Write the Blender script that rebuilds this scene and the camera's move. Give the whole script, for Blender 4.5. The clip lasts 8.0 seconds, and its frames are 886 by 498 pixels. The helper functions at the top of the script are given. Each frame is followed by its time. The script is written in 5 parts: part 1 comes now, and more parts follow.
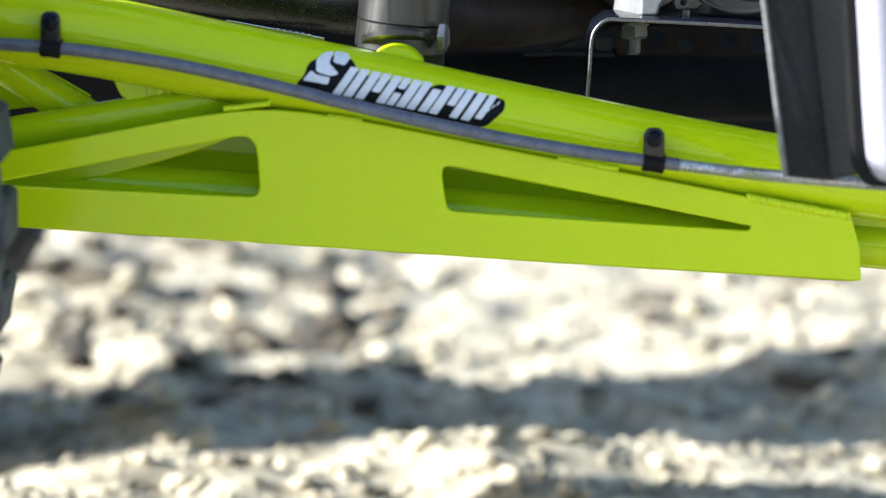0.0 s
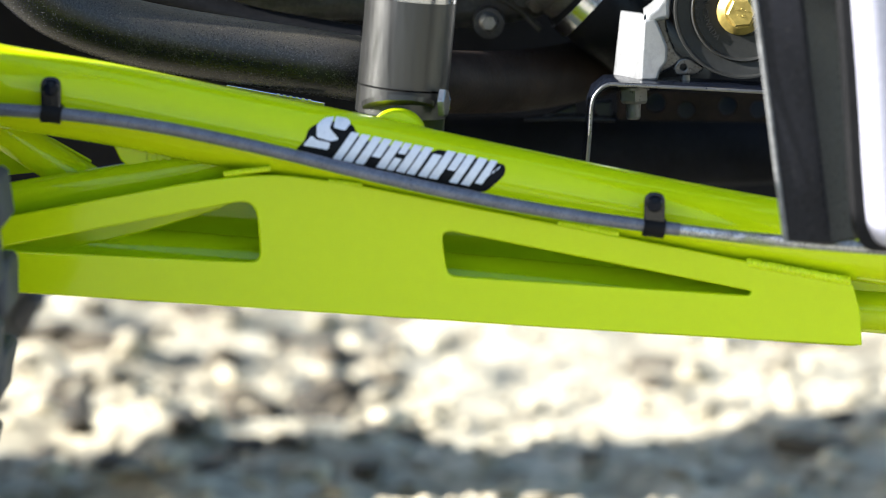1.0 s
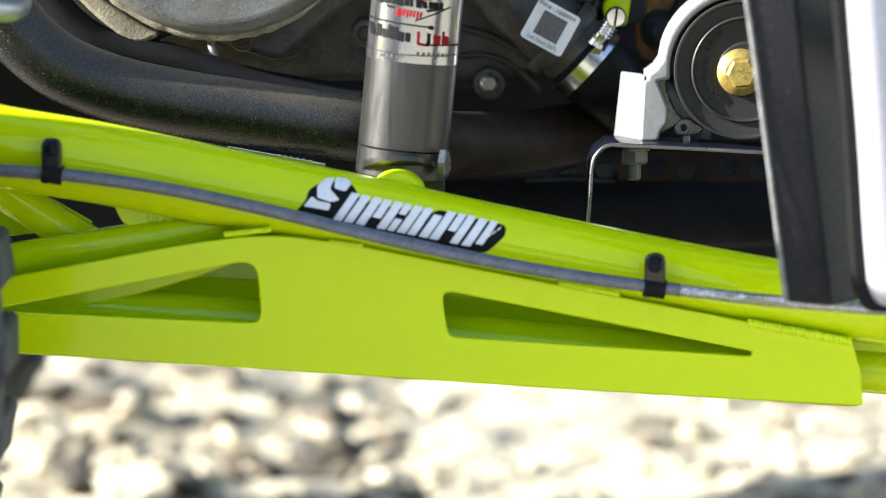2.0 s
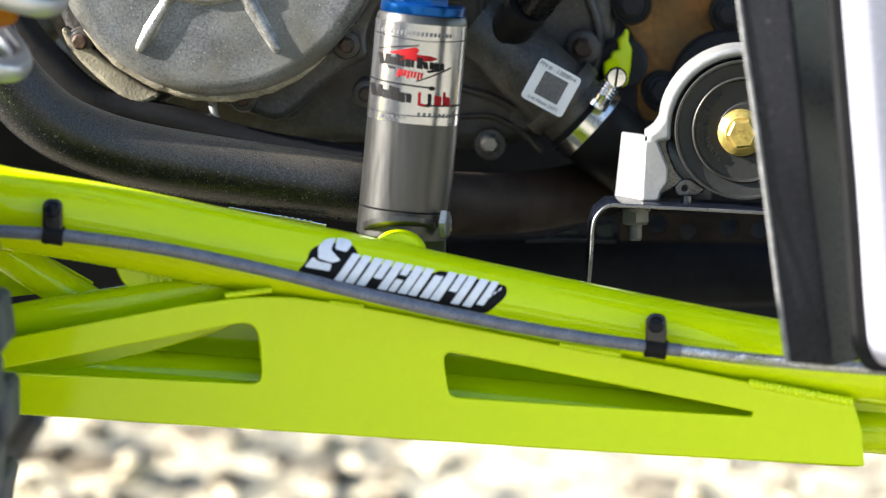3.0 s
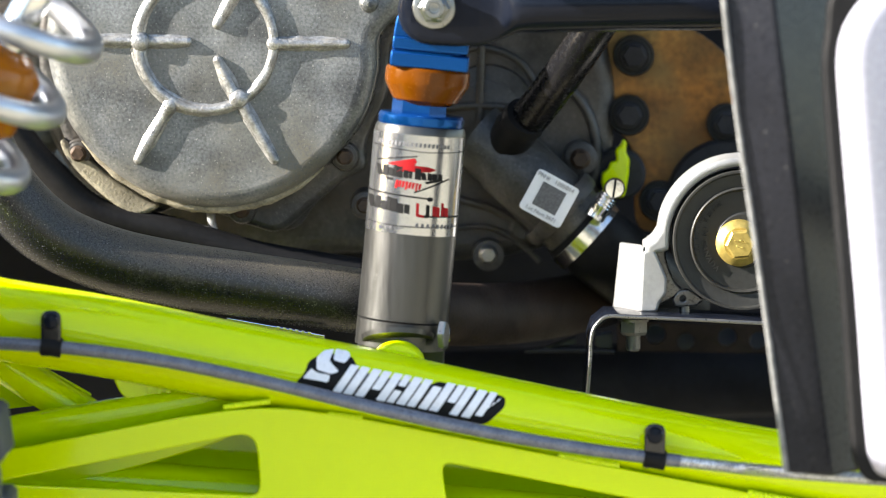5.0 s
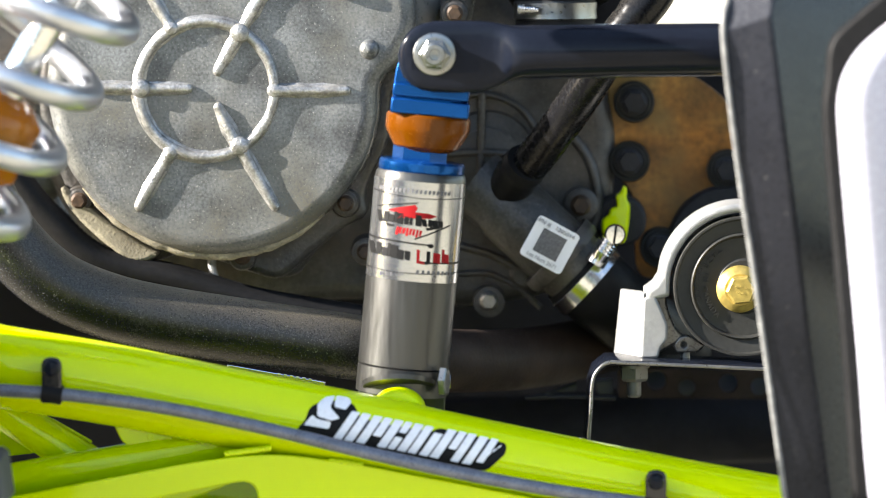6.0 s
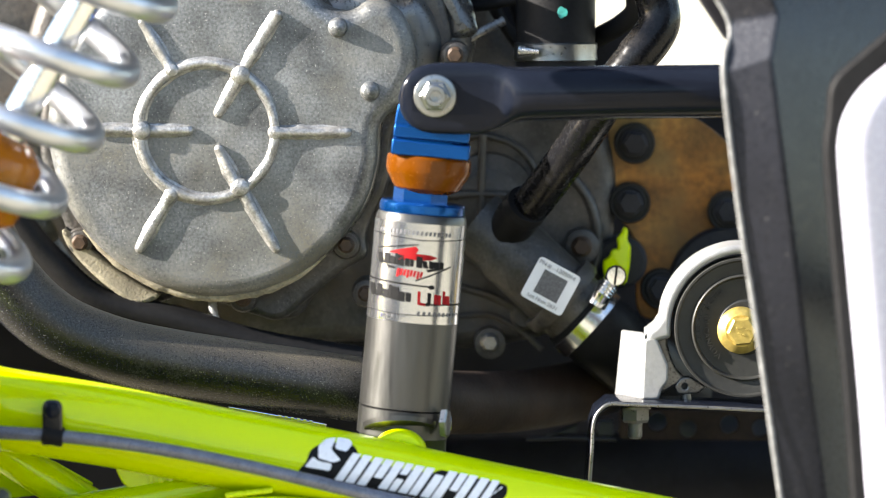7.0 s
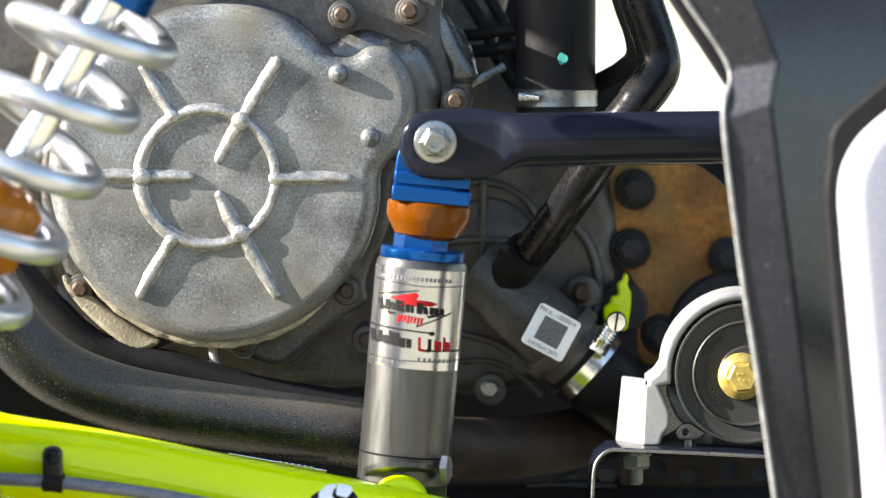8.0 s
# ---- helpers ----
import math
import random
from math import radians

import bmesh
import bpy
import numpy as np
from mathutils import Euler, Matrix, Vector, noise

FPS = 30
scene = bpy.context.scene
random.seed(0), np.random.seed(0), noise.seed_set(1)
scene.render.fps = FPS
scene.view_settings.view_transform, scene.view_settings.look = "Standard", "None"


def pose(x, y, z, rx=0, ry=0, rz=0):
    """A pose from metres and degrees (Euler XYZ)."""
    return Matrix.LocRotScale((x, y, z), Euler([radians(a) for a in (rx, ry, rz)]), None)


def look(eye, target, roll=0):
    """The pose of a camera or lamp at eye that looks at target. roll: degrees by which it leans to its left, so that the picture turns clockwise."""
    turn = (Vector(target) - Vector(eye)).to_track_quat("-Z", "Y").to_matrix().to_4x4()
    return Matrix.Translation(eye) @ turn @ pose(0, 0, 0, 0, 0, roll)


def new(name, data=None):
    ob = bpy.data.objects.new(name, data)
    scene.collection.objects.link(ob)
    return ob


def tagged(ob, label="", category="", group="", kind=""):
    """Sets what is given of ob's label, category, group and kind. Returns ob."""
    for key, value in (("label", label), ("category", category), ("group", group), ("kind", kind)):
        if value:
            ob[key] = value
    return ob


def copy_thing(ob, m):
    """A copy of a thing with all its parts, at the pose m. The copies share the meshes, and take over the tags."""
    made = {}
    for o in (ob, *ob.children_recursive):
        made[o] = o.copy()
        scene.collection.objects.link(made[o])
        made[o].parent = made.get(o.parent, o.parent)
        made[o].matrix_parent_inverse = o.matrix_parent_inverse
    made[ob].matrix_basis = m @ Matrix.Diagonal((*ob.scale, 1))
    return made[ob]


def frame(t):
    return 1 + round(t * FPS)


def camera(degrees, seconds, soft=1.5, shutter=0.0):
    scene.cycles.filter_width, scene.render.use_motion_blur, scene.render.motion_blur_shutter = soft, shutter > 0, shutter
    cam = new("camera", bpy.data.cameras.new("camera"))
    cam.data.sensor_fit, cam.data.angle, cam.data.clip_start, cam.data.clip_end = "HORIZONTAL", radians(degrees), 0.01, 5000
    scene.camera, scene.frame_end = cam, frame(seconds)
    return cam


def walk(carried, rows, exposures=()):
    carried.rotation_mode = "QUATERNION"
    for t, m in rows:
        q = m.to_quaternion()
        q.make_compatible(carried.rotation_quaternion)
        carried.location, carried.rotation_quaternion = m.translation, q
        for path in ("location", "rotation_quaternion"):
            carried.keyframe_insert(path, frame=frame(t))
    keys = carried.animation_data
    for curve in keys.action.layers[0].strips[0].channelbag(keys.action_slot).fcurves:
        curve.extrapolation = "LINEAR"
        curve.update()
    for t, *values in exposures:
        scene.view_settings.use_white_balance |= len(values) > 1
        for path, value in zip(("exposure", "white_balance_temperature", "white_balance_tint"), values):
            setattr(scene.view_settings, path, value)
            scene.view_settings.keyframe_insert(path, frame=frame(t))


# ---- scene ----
# The camera stands on a tripod beside the vehicle and tilts slowly upwards through a long lens.
EYE = (0.0, -2.37, 0.65)
cam = camera(13.0, 8.0, soft=0.5)
cam.data.dof.use_dof = True
cam.data.dof.focus_distance = 2.52
cam.data.dof.aperture_fstop = 4.8
ROWS = [
    (0.0, 80.452, -0.197, 0.004),
    (0.5, 80.923, -0.174, -0.009),
    (1.0, 81.410, -0.138, 0.001),
    (1.5, 81.860, -0.118, 0.005),
    (3.0, 83.196, -0.066, 0.014),
    (3.5, 83.640, -0.000, 0.000),
    (4.0, 84.075, 0.016, -0.015),
    (4.5, 84.464, 0.022, -0.019),
    (6.0, 85.515, 0.131, -0.020),
    (6.5, 85.828, 0.150, -0.014),
    (7.0, 86.128, 0.206, -0.014),
    (7.5, 86.469, 0.167, 0.003),
    (8.0, 86.807, 0.216, -0.008),
]
EXPOSURE = 2.3
walk(cam, [(t, pose(*EYE, rx, ry, rz)) for t, rx, ry, rz in ROWS],
     [(0.0, EXPOSURE - 0.58, 5850, 10), (0.5, EXPOSURE - 0.53, 5920, 10), (1.5, EXPOSURE - 0.38, 6150, 10), (3.0, EXPOSURE - 0.22, 6350, 11), (4.5, EXPOSURE - 0.08, 6550, 10), (8.0, EXPOSURE + 0.04, 6620, 11)])

# ---- sky and sun ----
SUN_WAY = Vector((0.88, 0.17, -0.385)).normalized()
world = bpy.data.worlds.new("world")
scene.world = world
world.use_nodes = True
wn = world.node_tree
sky = wn.nodes.new("ShaderNodeTexSky")
sky.sky_type = "NISHITA"
sky.sun_disc = False
sky.sun_elevation = math.asin(-SUN_WAY.z)
sky.sun_rotation = math.atan2(-SUN_WAY.x, -SUN_WAY.y)
back = wn.nodes["Background"]
back.inputs["Strength"].default_value = 0.105
wn.links.new(sky.outputs["Color"], back.inputs["Color"])
sun = new("sun", bpy.data.lights.new("sun", "SUN"))
sun.data.energy = 5.0
sun.data.angle = radians(0.53)
sun.data.color = (1.0, 0.95, 0.88)
sun.matrix_world = look((0, 0, 5), Vector((0, 0, 5)) + SUN_WAY)


# ---- materials ----
def material(name, base, rough=0.5, metal=0.0, vary=0.12, coarse=25.0, fine=350.0, bump=0.08,
             dirt=0.0, dirt_colour=(0.2, 0.15, 0.09), coat=0.0, grain=None, island=0.0, stretch=(1, 1, 1), shine=0.5, specks=0.0, wear=0.07, dust_light=0.0, blotch=None, dust_light_colour=(0.22, 0.185, 0.125), dust_light_from=0.15):
    m = bpy.data.materials.new(name)
    m.use_nodes = True
    nt = m.node_tree
    b = nt.nodes["Principled BSDF"]
    at = nt.nodes.new("ShaderNodeTexCoord")
    mp = nt.nodes.new("ShaderNodeMapping")
    mp.inputs["Scale"].default_value = stretch
    nt.links.new(at.outputs["Object"], mp.inputs["Vector"])

    def cloud(scale, detail):
        n = nt.nodes.new("ShaderNodeTexNoise")
        n.inputs["Scale"].default_value = scale
        n.inputs["Detail"].default_value = detail
        nt.links.new(mp.outputs["Vector"], n.inputs["Vector"])
        return n.outputs["Fac"]

    def spread(src, a, b0, lo, hi):
        r = nt.nodes.new("ShaderNodeMapRange")
        for k, v in zip(("From Min", "From Max", "To Min", "To Max"), (a, b0, lo, hi)):
            r.inputs[k].default_value = v
        nt.links.new(src, r.inputs["Value"])
        return r.outputs["Result"]

    def maths(op, p, q):
        n = nt.nodes.new("ShaderNodeMath")
        n.operation = op
        for k, v in enumerate((p, q)):
            if isinstance(v, (int, float)):
                n.inputs[k].default_value = v
            else:
                nt.links.new(v, n.inputs[k])
        return n.outputs[0]

    big, small = cloud(coarse, 6), cloud(fine, 4)
    tone = maths("MULTIPLY", spread(big, 0.3, 0.7, 1 - vary, 1 + vary), spread(small, 0.3, 0.7, 1 - vary * 0.7, 1 + vary * 0.7))
    if island:
        geo = nt.nodes.new("ShaderNodeNewGeometry")
        tone = maths("MULTIPLY", tone, spread(geo.outputs["Random Per Island"], 0, 1, 1 - island, 1 + island))
    mul = nt.nodes.new("ShaderNodeVectorMath")
    mul.operation = "SCALE"
    mul.inputs[0].default_value = base
    nt.links.new(tone, mul.inputs["Scale"])
    colour = mul.outputs[0]
    roughness = spread(small, 0.3, 0.7, max(0.02, rough - wear), min(1, rough + wear))
    if blotch:
        # broad cloudy stains of a second colour
        stain = nt.nodes.new("ShaderNodeMix")
        stain.data_type = "RGBA"
        nt.links.new(spread(cloud(coarse * 0.45, 7), 0.4, 0.62, 0, 0.9), stain.inputs[0])
        nt.links.new(colour, stain.inputs[6])
        second = nt.nodes.new("ShaderNodeVectorMath")
        second.operation = "SCALE"
        second.inputs[0].default_value = blotch
        nt.links.new(tone, second.inputs["Scale"])
        nt.links.new(second.outputs[0], stain.inputs[7])
        colour = stain.outputs[2]
    if specks:
        dots = spread(cloud(fine * 1.3, 2), 0.66, 0.72, 0, specks)
        lift = nt.nodes.new("ShaderNodeMix")
        lift.data_type = "RGBA"
        nt.links.new(dots, lift.inputs[0])
        nt.links.new(colour, lift.inputs[6])
        lift.inputs[7].default_value = (0.6, 0.58, 0.52, 1)
        colour = lift.outputs[2]
    if dirt:
        mask = maths("MULTIPLY", spread(cloud(coarse * 0.6, 8), 0.48, 0.72, 0, dirt), spread(small, 0.35, 0.6, 0.3, 1.0))
        mix = nt.nodes.new("ShaderNodeMix")
        mix.data_type = "RGBA"
        nt.links.new(mask, mix.inputs[0])
        nt.links.new(colour, mix.inputs[6])
        mix.inputs[7].default_value = (*dirt_colour, 1)
        colour = mix.outputs[2]
        roughness = maths("ADD", roughness, maths("MULTIPLY", mask, 0.4))
        if metal:
            nt.links.new(maths("SUBTRACT", metal, maths("MULTIPLY", mask, metal)), b.inputs["Metallic"])
    if dust_light:
        # paler on whatever faces upwards: settled dust, and light put into the colour
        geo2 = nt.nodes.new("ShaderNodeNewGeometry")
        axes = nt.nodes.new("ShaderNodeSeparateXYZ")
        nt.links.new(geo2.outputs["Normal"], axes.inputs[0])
        lie = maths("MULTIPLY", spread(axes.outputs["Z"], dust_light_from, 0.97, 0, 1), spread(cloud(fine * 2.6, 2), 0.42, 0.62, 0.2 * dust_light, dust_light))
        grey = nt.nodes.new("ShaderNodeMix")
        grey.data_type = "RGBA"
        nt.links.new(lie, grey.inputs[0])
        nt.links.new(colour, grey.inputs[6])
        grey.inputs[7].default_value = (*dust_light_colour, 1)
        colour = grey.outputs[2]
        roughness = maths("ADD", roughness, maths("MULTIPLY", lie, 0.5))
    nt.links.new(colour, b.inputs["Base Color"])
    nt.links.new(roughness, b.inputs["Roughness"])
    if not (dirt and metal):
        b.inputs["Metallic"].default_value = metal
    b.inputs["Specular IOR Level"].default_value = shine
    b.inputs["Coat Weight"].default_value = coat
    b.inputs["Coat Roughness"].default_value = 0.08
    if bump:
        bp = nt.nodes.new("ShaderNodeBump")
        bp.inputs["Strength"].default_value = bump
        bp.inputs["Distance"].default_value = 0.001
        nt.links.new(cloud(grain or fine, 5), bp.inputs["Height"])
        nt.links.new(bp.outputs["Normal"], b.inputs["Normal"])
    return m


LIME = material("lime_powder_coat", (0.6, 0.755, 0.0), 0.09, vary=0.015, coarse=8, fine=120, bump=0.012, grain=60, shine=0.29, wear=0.03)
WELD = material("lime_weld", (0.645, 0.81, 0.0), 0.3, vary=0.03, bump=0.3, grain=700, shine=0.35)
CAST = material("cast_aluminium", (0.152, 0.158, 0.157), 0.42, 0.55, vary=0.52, coarse=30, fine=520, bump=0.2, dirt=0.8, dirt_colour=(0.12, 0.108, 0.07), grain=1000, specks=0.42, blotch=(0.145, 0.15, 0.152))
# Ribs brighter than the cover: some wear, the rest sunlight put into the colour.
RIB_BRIGHT = material("worn_sunlit_casting", (0.31, 0.306, 0.292), 0.36, 0.7, vary=0.36, coarse=150, fine=700, bump=0.42, dirt=0.75, dirt_colour=(0.125, 0.115, 0.095), grain=600, specks=0.12)
# Sand on the lower edges, with their sunlit highlight put into the colour.
SANDY = material("sunlit_sand_edge", (0.24, 0.215, 0.15), 0.7, 0.15, vary=0.5, coarse=50, fine=500, bump=0.5, dirt=0.7, dirt_colour=(0.09, 0.075, 0.05))
CASTDARK = material("dark_cast_aluminium", (0.135, 0.132, 0.126), 0.3, 0.7, vary=0.25, coarse=40, fine=420, bump=0.12, dirt=0.5, dirt_colour=(0.06, 0.052, 0.038), grain=900, specks=0.06)
PIPE = material("black_painted_pipe", (0.005, 0.005, 0.0058), 0.25, vary=0.2, bump=0.03, shine=0.2, dust_light=0.1)
STEEL = material("dull_zinc_steel", (0.2, 0.2, 0.195), 0.32, 0.85, vary=0.15, bump=0.1, dirt=0.2)
# Deep castings: grime, with the engine bay's shade also put into the colour.
BLOCK = material("shaded_dirty_casting", (0.06, 0.058, 0.054), 0.42, 0.3, vary=0.45, coarse=40, fine=420, bump=0.5, dirt=0.85, dirt_colour=(0.072, 0.052, 0.034), specks=0.12, blotch=(0.052, 0.047, 0.041))
ALUM = material("sand_cast_aluminium", (0.3, 0.3, 0.295), 0.5, 0.5, vary=0.14, bump=0.12, grain=1100, dirt=0.3, dirt_colour=(0.16, 0.155, 0.14))
# Dust on top, with the tube's rim light put into the same colour.
FRAME = material("black_textured_powder_coat", (0.0105, 0.011, 0.0135), 0.22, vary=0.35, coarse=30, fine=700, bump=0.25, dirt=0.4, dirt_colour=(0.08, 0.07, 0.05), grain=1400, specks=0.3, dust_light=0.62, shine=0.42, dust_light_from=-0.05)
SATIN = material("satin_black_steel", (0.007, 0.0088, 0.0145), 0.17, vary=0.12, bump=0.012, shine=0.12, wear=0.04)
DARK = material("dark_plastic", (0.022, 0.022, 0.024), 0.5, vary=0.25, bump=0.1, dirt=0.25, dirt_colour=(0.03, 0.026, 0.022), shine=0.15)
# Near-black panels: the engine bay's shade is put into their colour.
NIGHT = material("shade_black_panel", (0.016, 0.016, 0.019), 0.6, vary=0.25, bump=0.05, shine=0.08)
GLOSS = material("glossy_black_vinyl", (0.01, 0.01, 0.01), 0.12, vary=0.1, bump=0.02)
NICKEL = material("bright_nickel_washer", (0.24, 0.245, 0.24), 0.34, 0.95, vary=0.1, coarse=60, bump=0.03)
RUBBER = material("black_rubber", (0.0095, 0.0095, 0.01), 0.5, vary=0.25, bump=0.15, dirt=0.2, dirt_colour=(0.02, 0.018, 0.015), shine=0.1)
GREY_RUBBER = material("worn_grey_rubber", (0.023, 0.023, 0.021), 0.45, vary=0.18, bump=0.12, dirt=0.3, dirt_colour=(0.038, 0.036, 0.032), shine=0.3)
# Paler upward folds: sun and sky light put into the plastic's colour.
FENDER = material("black_fender_plastic", (0.0145, 0.015, 0.019), 0.3, vary=0.15, coarse=22, fine=300, bump=0.04, specks=0.07, dirt=0.12, dirt_colour=(0.05, 0.05, 0.05), shine=0.16, dust_light=0.7, dust_light_colour=(0.13, 0.135, 0.15))
# Paler than the fender: its sunlit rim is put into this colour.
EDGE = material("sunlit_edge_plastic", (0.15, 0.15, 0.145), 0.5, vary=0.35, coarse=120, bump=0.2)
WHITE = material("white_body_plastic", (0.37, 0.365, 0.425), 0.25, vary=0.02, bump=0.02, coat=0.3)
BLUE = material("blue_anodised_aluminium", (0.0015, 0.06, 0.24), 0.24, 0.75, vary=0.04, bump=0.0, wear=0.02)
# Link's bump stop: the shade on it is put into this darker orange.
ORANGE = material("orange_urethane", (0.1, 0.028, 0.0005), 0.22, vary=0.08, coarse=60, bump=0.02, shine=0.2)
# Brighter copy for the coil's stop, sunlight put into the colour.
LIT_ORANGE = material("lit_orange_urethane", (0.3, 0.1, 0.003), 0.2, vary=0.08, coarse=60, bump=0.02, shine=0.3)
GUNMETAL = material("grey_anodised_body", (0.074, 0.073, 0.069), 0.36, 0.85, vary=0.06, bump=0.06, stretch=(1, 1, 0.1), grain=600)
FOIL = material("silver_foil_label", (0.46, 0.465, 0.475), 0.2, 0.95, vary=0.02, bump=0.0, wear=0.01)
CHROME = material("bright_zinc_steel", (0.7, 0.7, 0.69), 0.2, 1.0, vary=0.08, bump=0.05, dirt=0.15)
SPRINGM = material("silver_spring_steel", (0.5, 0.51, 0.53), 0.36, 0.85, vary=0.04, bump=0.02)
GOLD = material("yellow_zinc_bolt", (0.5, 0.37, 0.1), 0.42, 0.75, vary=0.2, coarse=120, bump=0.1, dirt=0.4, dirt_colour=(0.2, 0.14, 0.04))
RUST = material("rusty_bolt_head", (0.045, 0.025, 0.012), 0.6, 0.2, vary=0.5, coarse=160, bump=0.4)
ZINC = material("iridescent_zinc_plate", (0.25, 0.1, 0.013), 0.44, 0.35, vary=0.45, coarse=34, fine=200, bump=0.12, dirt=0.75, dirt_colour=(0.05, 0.05, 0.02), blotch=(0.16, 0.105, 0.03))
TYRE = material("dusty_tyre_rubber", (0.042, 0.047, 0.056), 0.7, vary=0.3, bump=0.3, dirt=0.4, dirt_colour=(0.1, 0.095, 0.09))
HOSE = material("braided_grey_hose", (0.105, 0.113, 0.145), 0.3, vary=0.22, coarse=140, fine=900, bump=0.15, coat=0.6, dirt=0.25, dirt_colour=(0.27, 0.27, 0.28))
BRAID = material("steel_braid", (0.42, 0.43, 0.44), 0.3, 0.7, vary=0.3, coarse=300, fine=900, bump=0.4)
PAPER = material("white_paper_label", (0.72, 0.73, 0.74), 0.4, vary=0.03, bump=0.02)
INK = material("black_ink", (0.009, 0.009, 0.009), 0.5, vary=0.05, bump=0, shine=0.1)
GREYINK = material("grey_ink", (0.22, 0.22, 0.24), 0.5, vary=0.05, bump=0)
DARKINK = material("dull_dark_ink", (0.09, 0.09, 0.095), 0.5, vary=0.3, coarse=500, fine=1500, bump=0)
REDINK = material("red_ink", (0.26, 0.008, 0.01), 0.6, vary=0.05, bump=0, shine=0.1)
STICKER = material("white_vinyl", (0.82, 0.82, 0.84), 0.3, vary=0.02, bump=0)
TEAL = material("teal_paint_mark", (0.03, 0.27, 0.23), 0.6, vary=0.3, coarse=300, bump=0.2)
EARTH = material("dry_gravel_earth", (0.43, 0.385, 0.275), 0.95, vary=0.5, coarse=22, fine=90, bump=0.6, dirt=0.75, dirt_colour=(0.085, 0.066, 0.042), grain=160)
# Blue of light seen through gaps, put into a plain colour.
GAP_BLUE = material("blue_gap_light", (0.011, 0.018, 0.036), 0.4, vary=0.1, bump=0.05)
BROWN = material("rust_brown_steel", (0.022, 0.015, 0.012), 0.6, vary=0.4, coarse=40, bump=0.3, dirt=0.4, dirt_colour=(0.05, 0.03, 0.018), shine=0.15)
SCRUB = material("dark_scrub", (0.05, 0.065, 0.03), 0.9, vary=0.4, coarse=0.6, fine=4, bump=0.8, grain=3)
CLOD = material("dark_brown_earth", (0.07, 0.057, 0.037), 0.95, vary=0.4, coarse=60, fine=300, bump=0.6, grain=200, island=0.4)
PEBBLE = material("pale_limestone_pebbles", (0.4, 0.355, 0.25), 0.85, vary=0.25, coarse=30, fine=300, bump=0.2, island=0.5)


# ---- building helpers ----
def part(name, bm, mat, parent=None, label="", sharp=38):
    me = bpy.data.meshes.new(name)
    # flat faces that look along y keep a crisp border, so that they shade as planes
    bm.normal_update()
    bm.edges.index_update()
    rims = [e.index for e in bm.edges if len(e.link_faces) == 2 and (abs(e.link_faces[0].normal.y) > 0.99999) != (abs(e.link_faces[1].normal.y) > 0.99999)]
    bm.to_mesh(me)
    bm.free()
    me.materials.append(mat)
    me.shade_smooth()
    me.set_sharp_from_angle(angle=radians(sharp))
    for k in rims:
        me.edges[k].use_edge_sharp = True
    ob = new(name, me)
    if parent:
        ob.parent = parent
    if label:
        tagged(ob, label)
    return ob


def thing(name, label, category, at=(0, 0, 0), group="", kind=""):
    """An empty whose parts are given in world coordinates."""
    ob = tagged(new(name), label, category, group, kind)
    ob.empty_display_size = 0.02
    return ob


def glide(pts, steps=8):
    """A smooth line through the points."""
    p = [Vector(q) for q in pts]
    p = [p[0] * 2 - p[1], *p, p[-1] * 2 - p[-2]]
    out = []
    for a, b, c, d in zip(p, p[1:], p[2:], p[3:]):
        for k in range(steps):
            t = k / steps
            out.append(0.5 * (2 * b + (c - a) * t + (2 * a - 5 * b + 4 * c - d) * t * t + (3 * b - a - 3 * c + d) * t ** 3))
    return out + [p[-2]]


def sweep(bm, line, radius, seg=20, caps=True, flat=1.0, bumps=0.0):
    """A round bar along a line. radius: one number or one for each point."""
    line = [Vector(q) for q in line]
    n = len(line)
    rad = [radius] * n if isinstance(radius, (int, float)) else radius
    rings, side = [], None
    for i, p in enumerate(line):
        way = (line[min(i + 1, n - 1)] - line[max(i - 1, 0)]).normalized()
        if side is None:
            side = way.orthogonal().normalized()
            if abs(way.y) < 0.9:
                side = way.cross(Vector((0, 1, 0))).normalized()
        side = (side - way * side.dot(way)).normalized()
        up = way.cross(side)
        rings.append([bm.verts.new(p + (side * math.cos(a) + up * math.sin(a) * (flat if isinstance(flat, (int, float)) else flat[i])) * rad[i] * (1 + bumps * (random.random() - 0.5)))
                      for a in (2 * math.pi * k / seg for k in range(seg))])
    for r, s in zip(rings, rings[1:]):
        for k in range(seg):
            bm.faces.new((r[k], r[(k + 1) % seg], s[(k + 1) % seg], s[k]))
    if caps:
        bm.faces.new(rings[0][::-1])
        bm.faces.new(rings[-1])
    bmesh.ops.recalc_face_normals(bm, faces=bm.faces)
    return bm


def bar(line, radius, seg=20, steps=8, caps=True, flat=1.0):
    return sweep(bmesh.new(), glide(line, steps) if len(line) > 2 else line, radius, seg, caps, flat)


def turn(profile, base, way, seg=48, bm=None):
    """A turned shape: profile of (radius, distance along way)."""
    bm = bm or bmesh.new()
    base, way = Vector(base), Vector(way).normalized()
    side = way.orthogonal().normalized()
    up = way.cross(side)
    rings = []
    for r, h in profile:
        rings.append([bm.verts.new(base + way * h + (side * math.cos(a) + up * math.sin(a)) * max(r, 1e-5))
                      for a in (2 * math.pi * k / seg for k in range(seg))])
    fresh = []
    for r, s in zip(rings, rings[1:]):
        for k in range(seg):
            fresh.append(bm.faces.new((r[k], r[(k + 1) % seg], s[(k + 1) % seg], s[k])))
    fresh += [bm.faces.new(rings[0][::-1]), bm.faces.new(rings[-1])]
    bmesh.ops.recalc_face_normals(bm, faces=fresh)
    return bm


